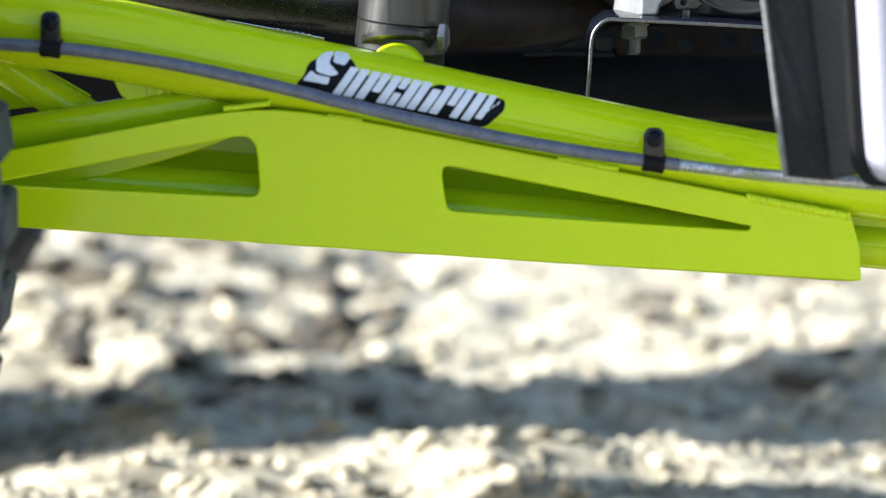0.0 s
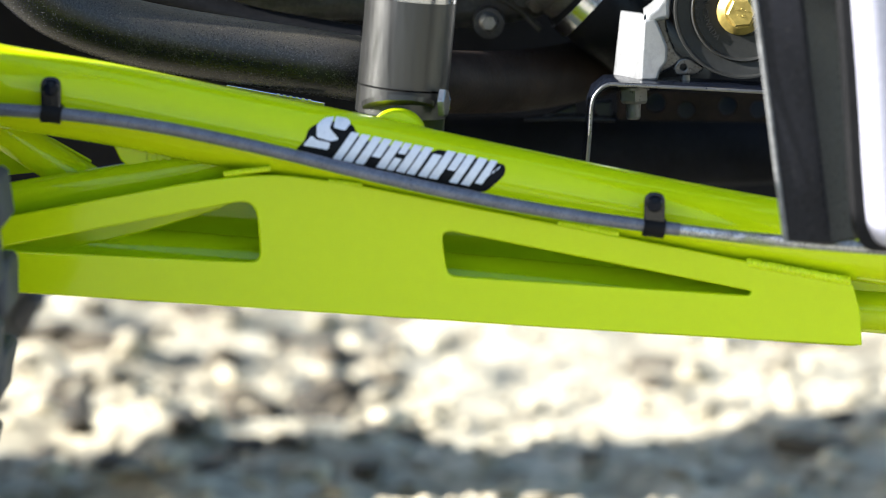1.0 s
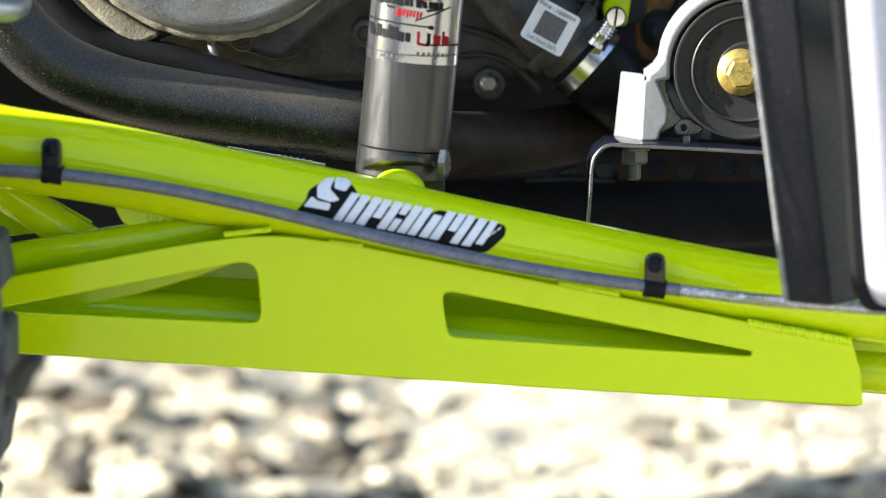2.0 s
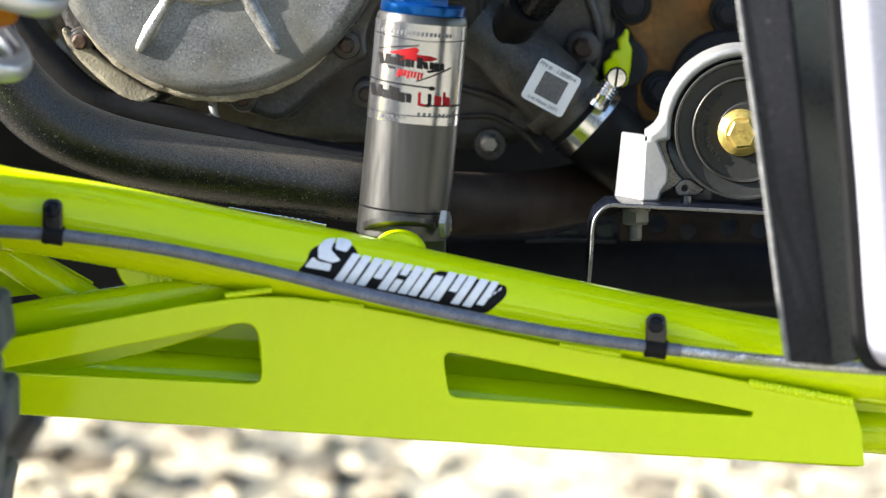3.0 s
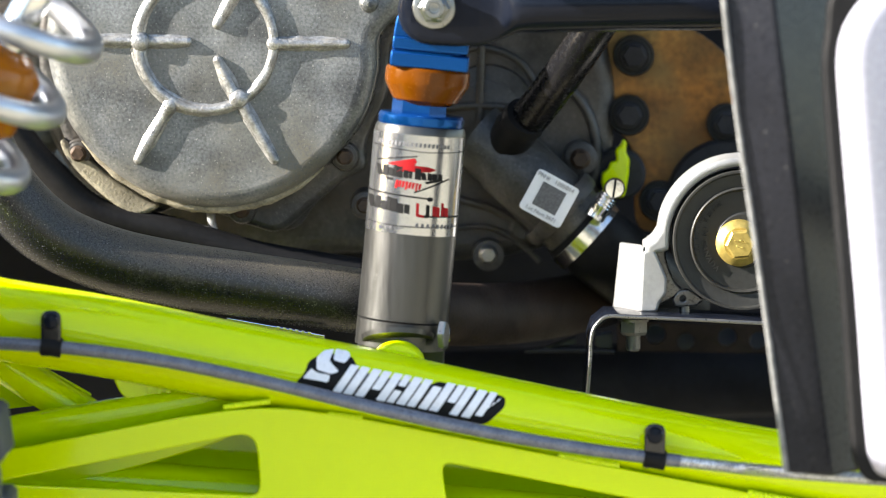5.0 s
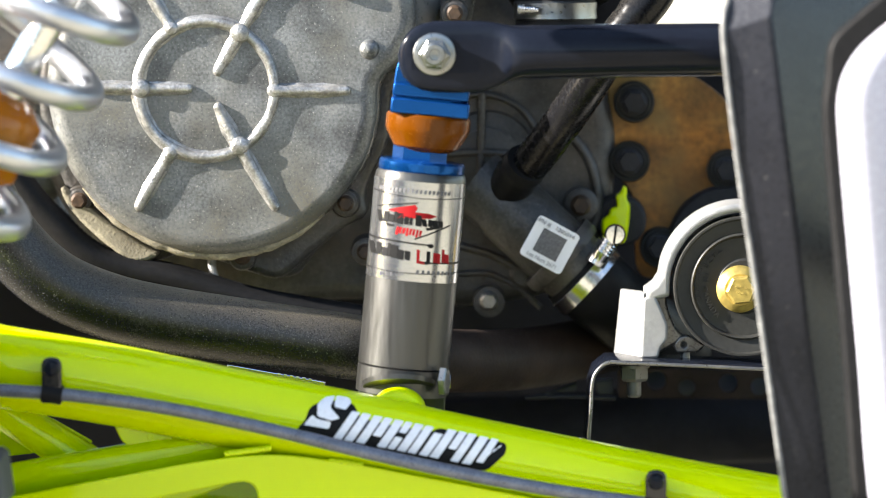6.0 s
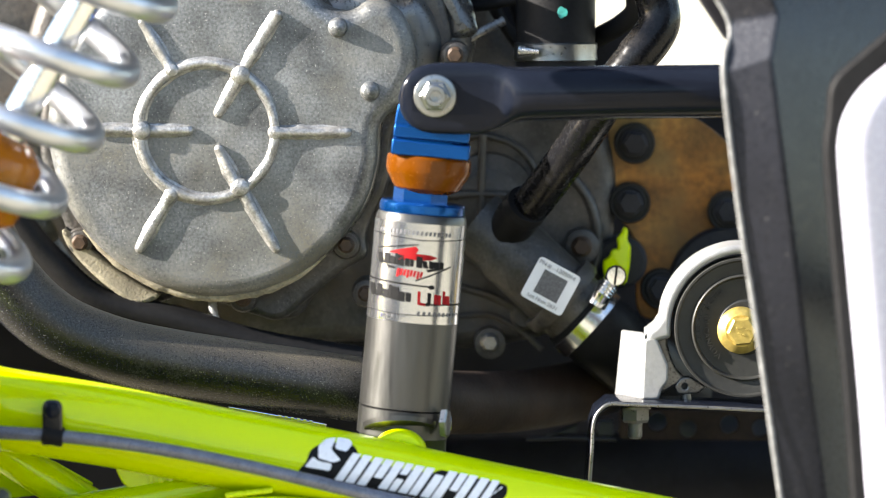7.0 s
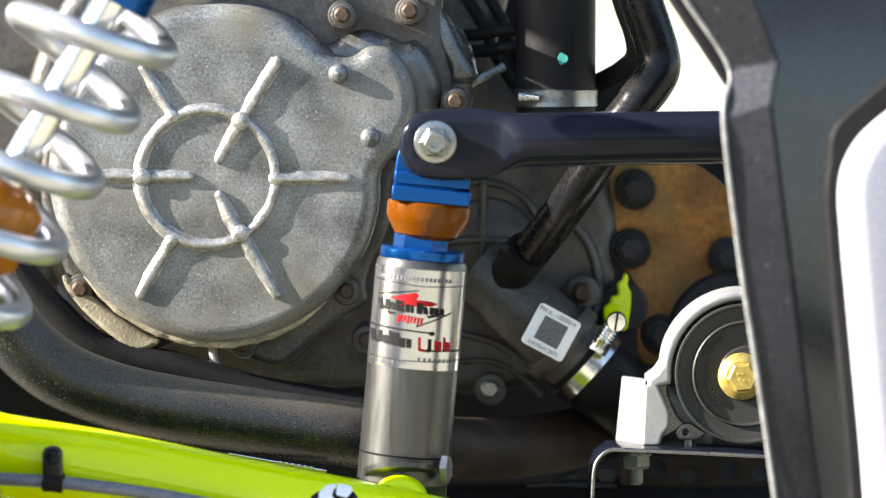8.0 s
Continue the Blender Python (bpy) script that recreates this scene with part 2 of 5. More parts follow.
def fillet(pts, radius, steps=5):
    """An outline with rounded corners. radius: one number or one for each corner."""
    n = len(pts)
    rad = [radius] * n if isinstance(radius, (int, float)) else radius
    out = []
    for i in range(n):
        a, b, c = Vector(pts[i - 1]), Vector(pts[i]), Vector(pts[(i + 1) % n])
        r = min(rad[i], (a - b).length * 0.49, (c - b).length * 0.49)
        if r < 1e-5:
            out.append(b)
            continue
        p, q = b + (a - b).normalized() * r, b + (c - b).normalized() * r
        for k in range(steps + 1):
            t = k / steps
            out.append((1 - t) ** 2 * p + 2 * t * (1 - t) * b + t * t * q)
    return [(v[0], v[1]) for v in out]


def loop2(pts, steps=6):
    """A smooth closed outline through the points."""
    n = len(pts)
    p = [Vector(q) for q in pts]
    out = []
    for i in range(n):
        a, b, c, d = p[i - 1], p[i], p[(i + 1) % n], p[(i + 2) % n]
        for k in range(steps):
            t = k / steps
            v = 0.5 * (2 * b + (c - a) * t + (2 * a - 5 * b + 4 * c - d) * t * t + (3 * b - a - 3 * c + d) * t ** 3)
            out.append((v[0], v[1]))
    return out


def ring2(centre, r, n=40, start=0.0, end=360.0):
    return [(centre[0] + r * math.cos(radians(start + (end - start) * k / n)), centre[1] + r * math.sin(radians(start + (end - start) * k / n)))
            for k in range(n + (end - start < 360))]


def slab(outlines, y, thick, bevel=0.0008, soft=2):
    """Outlines in x and z (the first is the rim, the others holes), cut from a sheet whose face is at y and whose back is at y + thick."""
    cu = bpy.data.curves.new("outline", "CURVE")
    cu.dimensions, cu.fill_mode = "2D", "BOTH"
    cu.extrude, cu.bevel_depth, cu.bevel_resolution, cu.offset = max(thick / 2 - bevel, 0), bevel, soft, -bevel
    for pts in outlines:
        s = cu.splines.new("POLY")
        s.points.add(len(pts) - 1)
        for q, p in zip(s.points, pts):
            q.co = (p[0], p[1], 0, 1)
        s.use_cyclic_u = True
    ob = bpy.data.objects.new("outline", cu)
    scene.collection.objects.link(ob)
    me = bpy.data.meshes.new_from_object(ob.evaluated_get(bpy.context.evaluated_depsgraph_get()))
    bm = bmesh.new()
    bm.from_mesh(me)
    bpy.data.objects.remove(ob)
    bpy.data.meshes.remove(me)
    bpy.data.curves.remove(cu)
    bmesh.ops.remove_doubles(bm, verts=bm.verts, dist=1e-5)
    bm.transform(Matrix.Translation((0, y + thick / 2, 0)) @ Matrix.Rotation(radians(90), 4, "X"))
    bmesh.ops.recalc_face_normals(bm, faces=bm.faces)
    return bm


def block(centre, size, bevel=0.003, turned=(0, 0, 0)):
    bm = bmesh.new()
    bmesh.ops.create_cube(bm, size=1, matrix=pose(*centre, *turned) @ Matrix.Diagonal((*size, 1)))
    if bevel:
        bmesh.ops.bevel(bm, geom=bm.edges[:], offset=bevel, segments=3, profile=0.5, affect="EDGES")
    return bm


def hexhead(bm, base, way, across, high, twist=0.0):
    """A chamfered hexagon head that stands on base."""
    base, way = Vector(base), Vector(way).normalized()
    side = way.orthogonal().normalized()
    up = way.cross(side)
    r = across / math.sqrt(3)
    rings = []
    for f, h in ((1, 0), (1, high * 0.82), (0.86, high)):
        rings.append([bm.verts.new(base + way * h + (side * math.cos(a) + up * math.sin(a)) * r * f)
                      for a in (radians(60 * k + twist) for k in range(6))])
    fresh = [bm.faces.new((r0[k], r0[(k + 1) % 6], r1[(k + 1) % 6], r1[k])) for r0, r1 in zip(rings, rings[1:]) for k in range(6)]
    fresh += [bm.faces.new(rings[0][::-1]), bm.faces.new(rings[-1])]
    bmesh.ops.recalc_face_normals(bm, faces=fresh)
    return bm


def flange_bolt(name, centre, across, mat, parent, way=(0, -1, 0), flange=1.35, high=0.6, label="", twist=10):
    bm = turn([(0, -across * 0.3), (across * flange / 2, -across * 0.3), (across * flange / 2, 0.0), (across * 0.5, across * 0.15), (0, across * 0.15)], centre, way, 28)
    hexhead(bm, Vector(centre) + Vector(way) * across * 0.1, way, across, across * high, twist)
    return part(name, bm, mat, parent, label, sharp=30)


def words(text, size, m, mat, name, parent, depth=0.0002, align="CENTER"):
    """Lettering in the built-in font; m places its middle, with the letters facing along m's z."""
    cu = bpy.data.curves.new(name, "FONT")
    cu.body, cu.size, cu.extrude = text, size, depth
    cu.align_x, cu.align_y = align, "CENTER"
    ob = bpy.data.objects.new("lettering", cu)
    scene.collection.objects.link(ob)
    me = bpy.data.meshes.new_from_object(ob.evaluated_get(bpy.context.evaluated_depsgraph_get()))
    bm = bmesh.new()
    bm.from_mesh(me)
    bpy.data.objects.remove(ob)
    bpy.data.meshes.remove(me)
    bpy.data.curves.remove(cu)
    bm.transform(m)
    return part(name, bm, mat, parent)


def facing(x, y, z, spin=0.0):
    """A pose that stands upright and looks along -y, turned clockwise by spin as seen."""
    return pose(x, y, z, 90, 0, 0) @ pose(0, 0, 0, 0, 0, -spin)


# ---- ground ----
GROUND = 0.1


def ground_height(x, y):
    near = 1.0 / (1.0 + (max(abs(x) - 3, 0) + max(abs(y - 1) - 5, 0)) * 0.15)
    p = Vector((x, y, 0))
    out = max(abs(x) - 1.3, abs(y - 1.2) - 1.8, 0)
    fine = max(0.0, 1 - out * 1.5)
    clods = min(1.0, max(0.0, (-0.05 - x) * 5)) * min(1.0, max(0.0, (y - 0.6) * 4))
    return near * (0.030 * noise.noise(p * 1.7) + fine * (0.026 * noise.noise(p * 6.1) + 0.016 * noise.noise(p * 15) + 0.005 * noise.noise(p * 37) + 0.04 * clods * max(0.0, noise.noise(p * 9.3)))) - GROUND


def build_ground():
    def steps(lo, hi, fine, far):
        out, v, d = [], lo, fine
        while v < hi:
            out.append(v)
            v += fine
        out.append(hi)
        d = fine
        a, b = lo, hi
        left, right = [], []
        while b < far:
            d *= 1.25
            a, b = a - d, b + d
            left.append(a)
            right.append(b)
        return left[::-1] + out + right
    xs, ys = steps(-1.3, 1.3, 0.02, 2500), steps(-0.6, 3.0, 0.02, 2500)
    vs = [(x, y, ground_height(x, y)) for y in ys for x in xs]
    w = len(xs)
    fs = [(j * w + i, j * w + i + 1, (j + 1) * w + i + 1, (j + 1) * w + i) for j in range(len(ys) - 1) for i in range(w - 1)]
    me = bpy.data.meshes.new("ground")
    me.from_pydata(vs, [], fs)
    me.materials.append(EARTH)
    me.shade_smooth()
    return tagged(new("ground", me), "dry stony ground of pale gravel and earth", "ground", kind="structure")


def build_pebbles():
    rnd = random.Random(4)
    base = bmesh.new()
    bmesh.ops.create_icosphere(base, subdivisions=1, radius=1)
    bv = [v.co.copy() for v in base.verts]
    bf = [tuple(v.index for v in f.verts) for f in base.faces]
    base.free()
    shapes = []
    for k in range(12):
        off = Vector((k * 7.1, k * 3.3, k))
        shapes.append([v * (1 + 0.5 * noise.noise(v * 1.1 + off) + 0.12 * noise.noise(v * 3 + off)) for v in bv])
    vs, fs = [], []
    for _ in range(7000):
        y = 0.45 + 2.3 * rnd.random() ** 1.5
        x = rnd.uniform(-1, 1) * (0.45 + 0.14 * y)
        r = 0.002 + 0.0065 * rnd.random() ** 3 + (0.011 if rnd.random() < 0.012 else 0)
        m = Matrix.Translation((x, y, ground_height(x, y) + r * 0.3)) @ Euler((rnd.uniform(-0.4, 0.4), rnd.uniform(-0.4, 0.4), rnd.uniform(0, 6.3))).to_matrix().to_4x4() @ Matrix.Diagonal((r * rnd.uniform(0.9, 1.5), r, r * rnd.uniform(0.4, 0.65), 1))
        n0 = len(vs)
        vs += [(m @ v)[:] for v in shapes[rnd.randrange(12)]]
        fs += [tuple(i + n0 for i in f) for f in bf]
    for _ in range(300):
        y = 0.75 + 1.6 * rnd.random()
        x = rnd.uniform(-1, 1) * (0.35 + 0.12 * y)
        r = rnd.uniform(0.006, 0.011) + (rnd.uniform(0.003, 0.014) if x < 0.05 and y > 1.1 and rnd.random() < 0.4 else 0)
        m = Matrix.Translation((x, y, ground_height(x, y) + r * 0.2)) @ Euler((0, 0, rnd.uniform(0, 6.3))).to_matrix().to_4x4() @ Matrix.Diagonal((r * rnd.uniform(0.9, 1.7), r, r * rnd.uniform(0.45, 0.7), 1))
        n0 = len(vs)
        vs += [(m @ v)[:] for v in shapes[rnd.randrange(12)]]
        fs += [tuple(i + n0 for i in f) for f in bf]
    me = bpy.data.meshes.new("gravel")
    me.from_pydata(vs, [], fs)
    me.materials.append(PEBBLE)
    me.shade_smooth()
    return tagged(new("gravel", me), "loose pale limestone pebbles and chips on the ground", "gravel", kind="stuff")


def build_clods():
    """Dark brown crumbs of earth between the stones."""
    rnd = random.Random(31)
    base = bmesh.new()
    bmesh.ops.create_icosphere(base, subdivisions=2, radius=1)
    bv = [v.co.copy() for v in base.verts]
    bf = [tuple(v.index for v in f.verts) for f in base.faces]
    base.free()
    vs, fs = [], []
    for k in range(125):
        y = rnd.uniform(1.15, 2.3)
        x = rnd.uniform(-0.62, 0.62) if k < 40 else rnd.uniform(-0.62, -0.05)
        r = rnd.uniform(0.008, 0.026)
        m = Matrix.Translation((x, y, ground_height(x, y) + r * 0.15)) @ Euler((0, 0, rnd.uniform(0, 6.3))).to_matrix().to_4x4() @ Matrix.Diagonal((r * rnd.uniform(1, 2.2), r, r * rnd.uniform(0.35, 0.7), 1))
        off = Vector((k * 3.7, k * 1.9, 0))
        n0 = len(vs)
        vs += [(m @ (v * (1 + 0.55 * noise.noise(v * 1.7 + off))))[:] for v in bv]
        fs += [tuple(i + n0 for i in f) for f in bf]
    me = bpy.data.meshes.new("earth_clods")
    me.from_pydata(vs, [], fs)
    me.materials.append(CLOD)
    me.shade_smooth()
    return tagged(new("earth_clods", me), "dark brown crumbs of earth among the pale stones", "clods", kind="stuff")


def build_reflected_scrub():
    """Unseen scrub added behind the camera to darken what shiny parts reflect."""
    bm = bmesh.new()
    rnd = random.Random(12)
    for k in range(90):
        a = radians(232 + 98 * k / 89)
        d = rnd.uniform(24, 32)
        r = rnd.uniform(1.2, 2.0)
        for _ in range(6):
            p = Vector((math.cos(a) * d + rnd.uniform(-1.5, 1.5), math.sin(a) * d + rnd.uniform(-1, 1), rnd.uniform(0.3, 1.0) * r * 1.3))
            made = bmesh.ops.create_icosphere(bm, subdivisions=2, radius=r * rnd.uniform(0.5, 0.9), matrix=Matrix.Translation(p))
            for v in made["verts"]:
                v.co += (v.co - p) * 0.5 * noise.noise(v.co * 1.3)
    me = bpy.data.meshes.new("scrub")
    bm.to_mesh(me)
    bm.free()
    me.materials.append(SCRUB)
    return tagged(new("scrub", me), "unseen dark green scrub added behind the camera for reflections", "scrub", kind="stuff")


build_ground()
build_pebbles()
build_reflected_scrub()
build_clods()


# ---- suspension arm ----
arm = thing("trailing_arm", "lime green powder-coated tubular trailing arm with a gusset plate", "suspension arm")
upper = [(-0.54, -0.125, 0.335), (-0.43, -0.045, 0.378), (-0.3216, 0.022, 0.399), (-0.2729, 0.022, 0.3901), (-0.2102, 0.022, 0.3798), (-0.1335, 0.022, 0.3646), (-0.046, 0.022, 0.348), (0.0065, 0.022, 0.3369), (0.0767, 0.022, 0.323), (0.147, 0.022, 0.3097), (0.2104, 0.022, 0.2986), (0.2767, 0.022, 0.2882), (0.4661, 0.03, 0.2626)]
rad = [0.0257, 0.0257, 0.0257, 0.0257, 0.0254, 0.0247, 0.024, 0.0236, 0.0229, 0.0222, 0.0219, 0.0215, 0.0215]
line = glide(upper, 8)
radii = [rad[min(i // 8, 11)] + (rad[min(i // 8 + 1, 12)] - rad[min(i // 8, 11)]) * (i % 8) / 8 for i in range(len(line))]
part("upper_tube", sweep(bmesh.new(), line, radii, 48), LIME, arm)
plate_rim = fillet([(-0.3031, 0.3036), (-0.264, 0.3122), (-0.1498, 0.3339), (-0.1046, 0.339), (-0.0491, 0.3311), (0.0344, 0.3146), (0.111, 0.2997), (0.1879, 0.2849), (0.2537, 0.271), (0.2589, 0.2526), (0.2604, 0.232), (0.0767, 0.2424), (-0.0491, 0.2505), (-0.2654, 0.2642), (-0.3038, 0.2662)],
                   [0, 0, 0.02, 0.03, 0.02, 0.03, 0.03, 0.02, 0.003, 0.001, 0.001, 0.03, 0.03, 0, 0])
hole_a = fillet([(-0.279, 0.291), (-0.1144, 0.3232), (-0.1115, 0.2831), (-0.279, 0.2907)], [0, 0.013, 0.008, 0])
hole_b = fillet([(-0.0007, 0.3043), (0.1913, 0.2662), (0.1903, 0.2633), (0.0036, 0.2751)], [0.008, 0.0015, 0.0015, 0.006])
part("gusset_plate", slab([plate_rim, hole_a, hole_b], 0.0, 0.004, 0.0012, 3), LIME, arm, "flat lime plate with two cut-out openings")
part("back_plate", slab([[(x, z + 0.006) for x, z in plate_rim]], 0.085, 0.004, 0.001), LIME, arm)
# the plate's lower lip rolls back under the arm
lip = bmesh.new()
edge = [(-0.3038, 0.0, 0.2676), (-0.2654, 0.0, 0.2657), (-0.0491, 0.0, 0.2519), (0.0767, 0.0, 0.2438), (0.258, 0.0, 0.2331)]
rows = []
# The lip's hidden tail runs back to keep ground light out of the box.
for e in glide(edge, 6):
    rows.append([lip.verts.new(e + Vector((0, 0.0035 + 0.012 * math.sin(a), -0.004 + 0.004 * math.cos(a)))) for a in (radians(15 * k) for k in range(7))]
                + [lip.verts.new(e + Vector((0, 0.084, -0.004)))])
for r, s in zip(rows, rows[1:]):
    for a, b, c, d in zip(r, r[1:], s[1:], s):
        lip.faces.new((a, b, c, d))
bmesh.ops.solidify(lip, geom=lip.faces[:], thickness=0.003)
part("plate_lip", lip, LIME, arm)
# Unseen plate added to keep sun off the back plate.
part("sun_block_plate", slab([fillet([(-0.56, 0.27), (-0.296, 0.262), (-0.296, 0.315), (-0.4, 0.4), (-0.56, 0.36)], 0.01)], 0.0, 0.006, 0.001), LIME, arm)
# Out-of-sight roof, added so the arm's openings stay dark.
roof = bmesh.new()
ridge = glide([(-0.3036, 0.004, 0.303), (-0.2645, 0.004, 0.3116), (-0.1501, 0.004, 0.3334), (-0.1048, 0.004, 0.3378), (-0.0492, 0.004, 0.3299), (0.0344, 0.004, 0.3133), (0.1112, 0.004, 0.2985), (0.1882, 0.004, 0.2835), (0.2513, 0.004, 0.2703)], 5)
rows = [[roof.verts.new(e + Vector((0, 0, -0.006))), roof.verts.new(e + Vector((0, 0.08, -0.02)))] for e in ridge]
for r, q in zip(rows, rows[1:]):
    roof.faces.new((r[0], r[1], q[1], q[0]))
bmesh.ops.solidify(roof, geom=roof.faces[:], thickness=0.003)
part("box_roof", roof, LIME, arm)
# Unseen round block, also added to shade the arm's opening.
hub_block = turn([(0.02, -0.02), (0.085, -0.02), (0.09, -0.012), (0.09, 0.09), (0.07, 0.1), (0.02, 0.1)], (-0.53, 0, 0.4), (0, 1, 0), 40)
part("sun_block_hub", hub_block, LIME, arm)
part("rear_web", slab([fillet([(-0.3113, 0.372), (-0.248, 0.3514), (-0.2203, 0.3356), (-0.2584, 0.329), (-0.3122, 0.3234)], 0.004)], 0.075, 0.005, 0.001), LIME, arm)
part("lower_tube", bar([(-0.2983, 0.045, 0.2935), (-0.1352, 0.045, 0.2797), (0.0068, 0.045, 0.2687), (0.1491, 0.045, 0.2562), (0.2802, 0.045, 0.2458), (0.471, 0.05, 0.2305)], 0.014, 32), LIME, arm)
part("inner_gusset", slab([[(-0.2728, 0.2907), (-0.2393, 0.2864), (-0.2129, 0.2914), (-0.1846, 0.2981), (-0.1564, 0.3067), (-0.1405, 0.3120), (-0.1264, 0.3184), (-0.1703, 0.3198), (-0.2409, 0.3031)]], 0.03, 0.004, 0.001), LIME, arm)
part("end_web", slab([fillet([(0.2343, 0.2874), (0.3625, 0.2806), (0.3638, 0.2337), (0.2352, 0.2441)], 0.005)], 0.04, 0.006, 0.001), LIME, arm)
part("branch_tube", bar([(-0.3103, 0.03, 0.3092), (-0.2573, 0.03, 0.32), (-0.2045, 0.03, 0.3287), (-0.1587, 0.03, 0.3367), (-0.1236, 0.032, 0.3457)], 0.0108, 32), LIME, arm)
part("brace_tube", bar([(-0.2975, 0.05, 0.3749), (-0.2555, 0.05, 0.3466), (-0.2133, 0.05, 0.3199)], 0.012, 28), LIME, arm)


part("web_plate", slab([fillet([(-0.2144, 0.381), (-0.2025, 0.3492), (-0.1987, 0.3415), (-0.1728, 0.3299), (-0.0989, 0.3301), (-0.0988, 0.3602)], [0, 0.006, 0.006, 0, 0, 0])], 0.026, 0.006, 0.001), LIME, arm)
for u in ((-0.1815, 0.0255, 0.3463), (-0.1755, 0.0255, 0.346), (-0.1695, 0.0255, 0.3453), (-0.1632, 0.0255, 0.3446), (-0.1569, 0.0255, 0.344)):
    part("raised_mark", block(u, (0.0031, 0.003, 0.0056), 0.0006), LIME, arm)


def weld_bead(a, b, width, count, seed):
    rnd = random.Random(seed)
    a, b = Vector(a), Vector(b)
    pts, rad = [], []
    for k in range(count * 4 + 1):
        pts.append(a.lerp(b, k / count / 4) + Vector((0, 0, rnd.uniform(-1, 1) * width * 0.04)))
        rad.append(width * (0.36 + 0.1 * abs(math.sin(math.pi * k / 4)) + rnd.uniform(0, 0.05)))
    return sweep(bmesh.new(), pts, rad, 12)


part("weld_bead", weld_bead((0.1886, 0.001, 0.284), (0.2527, 0.001, 0.2722), 0.006, 22, 1), WELD, arm)
part("weld_bead", weld_bead((0.071, 0.003, 0.3073), (0.1094, 0.003, 0.3011), 0.005, 16, 2), WELD, arm)
part("weld_bead", weld_bead((-0.1342, 0.001, 0.3381), (-0.1054, 0.001, 0.3417), 0.004, 14, 3), WELD, arm)
part("weld_bead", weld_bead((-0.07, 0.002, 0.3336), (-0.0491, 0.002, 0.3309), 0.004, 10, 4), WELD, arm)
tab = turn([(0, 0), (0.0161, 0), (0.0175, 0.002), (0.0175, 0.03), (0, 0.03)], (-0.0276, 0.028, 0.3568), (0, 1, 0), 48)
part("link_tab", tab, LIME, arm)

# decal: black backing with slanted white strokes


def on_tube(outlines, lift):
    """Flat outlines in x and z laid round the front of the upper tube."""
    bm = slab(outlines, 0, 0.0, 0.0)
    xs = [v.co.x for v in bm.verts]
    zs = [v.co.z for v in bm.verts]
    for axis, lo, hi, step in (((0, 0, 1), min(zs), max(zs), 0.002), ((1, 0, 0), min(xs), max(xs), 0.01)):
        c = lo + step
        while c < hi:
            bmesh.ops.bisect_plane(bm, geom=bm.verts[:] + bm.edges[:] + bm.faces[:], plane_co=Vector(axis) * c, plane_no=axis)
            c += step
    for v in bm.verts:
        best = min(range(len(line)), key=lambda i: abs(line[i].x - v.co.x))
        i = min(max(best, 1), len(line) - 2)
        a, b = line[i - 1], line[i + 1]
        t = (v.co.x - a.x) / (b.x - a.x)
        c = a.lerp(b, t)
        r = radii[i] + lift
        d = (v.co.z - c.z) * (b.x - a.x) / (b - a).length
        v.co.y = c.y - math.sqrt(max(r * r - d * d, 1e-6))
    return bm


decal = part("decal", on_tube([fillet([(-0.0907, 0.3527), (-0.0838, 0.3597), (-0.082, 0.3667), (-0.0726, 0.3712), (-0.0546, 0.3689), (-0.0512, 0.3605), (-0.0318, 0.356), (-0.0068, 0.3516), (-0.0023, 0.3537), (0.0394, 0.344), (0.0387, 0.3381), (0.0266, 0.3272), (-0.0283, 0.3361), (-0.063, 0.3444)], 0.004)], 0.0003), INK, arm, "black vinyl decal with bold slanted white shapes")
def on_decal(u, v):
    return (-0.265947 + u * 0.000340, 0.410615 - v * 0.000343)


def leaning(u, width, low_at, high_at, lean=0.72):
    """A leaning block of the decal, u at its upper corner, between two shares of the band's height."""
    band = lambda a, f: on_decal(a - lean * 50 * f, 131 + (a - 612) * 0.2 + 50 * f)
    return [band(u, low_at), band(u + width, low_at), band(u + width, high_at), band(u, high_at)]


# the maker's mark as plain leaning bars, tall and short
pieces = [[(531, 158), (547, 140), (556, 148), (581, 153), (577, 166), (556, 162)], [(556, 143), (556, 122), (570, 111), (588, 109), (579, 128), (597, 147), (582, 151)], [(590, 109), (612, 113), (618, 120), (607, 133), (586, 127)]]
for piece in pieces:
    part("white_stroke", on_tube([fillet([on_decal(u, v) for u, v in piece], 0.0015)], 0.0007), STICKER, decal)
for u, wide, low_at, high_at in ((620, 15, 0.04, 0.98), (639, 16, 0.04, 0.98), (660, 16, 0.04, 0.98), (679, 15, 0.04, 0.66), (698, 16, 0.04, 0.98), (717, 13, 0.04, 0.4), (717, 13, 0.55, 0.98),
                                 (734, 16, 0.04, 0.98), (753, 15, 0.04, 0.98), (774, 16, 0.2, 0.98), (793, 16, 0.02, 0.98), (813, 14, 0.02, 0.6), (830, 15, 0.02, 0.98), (851, 16, 0.04, 0.98), (872, 13, 0.04, 0.85)):
    part("white_stroke", on_tube([fillet(leaning(u, wide, low_at, high_at), 0.0008)], 0.0007), STICKER, decal)
for k in range(3):
    u, v = 862 + k * 9, 216 - k * 6
    part("small_stroke", on_tube([[on_decal(a, b) for a, b in ((u, v), (u + 6, v - 4), (u + 9, v - 9), (u + 3, v - 5))]], 0.0007), STICKER, decal)

# ---- brake hose and its clips ----
brake_hose = thing("brake_hose", "grey sleeved brake hose with bare braid, clipped to the lime arm", "hose")
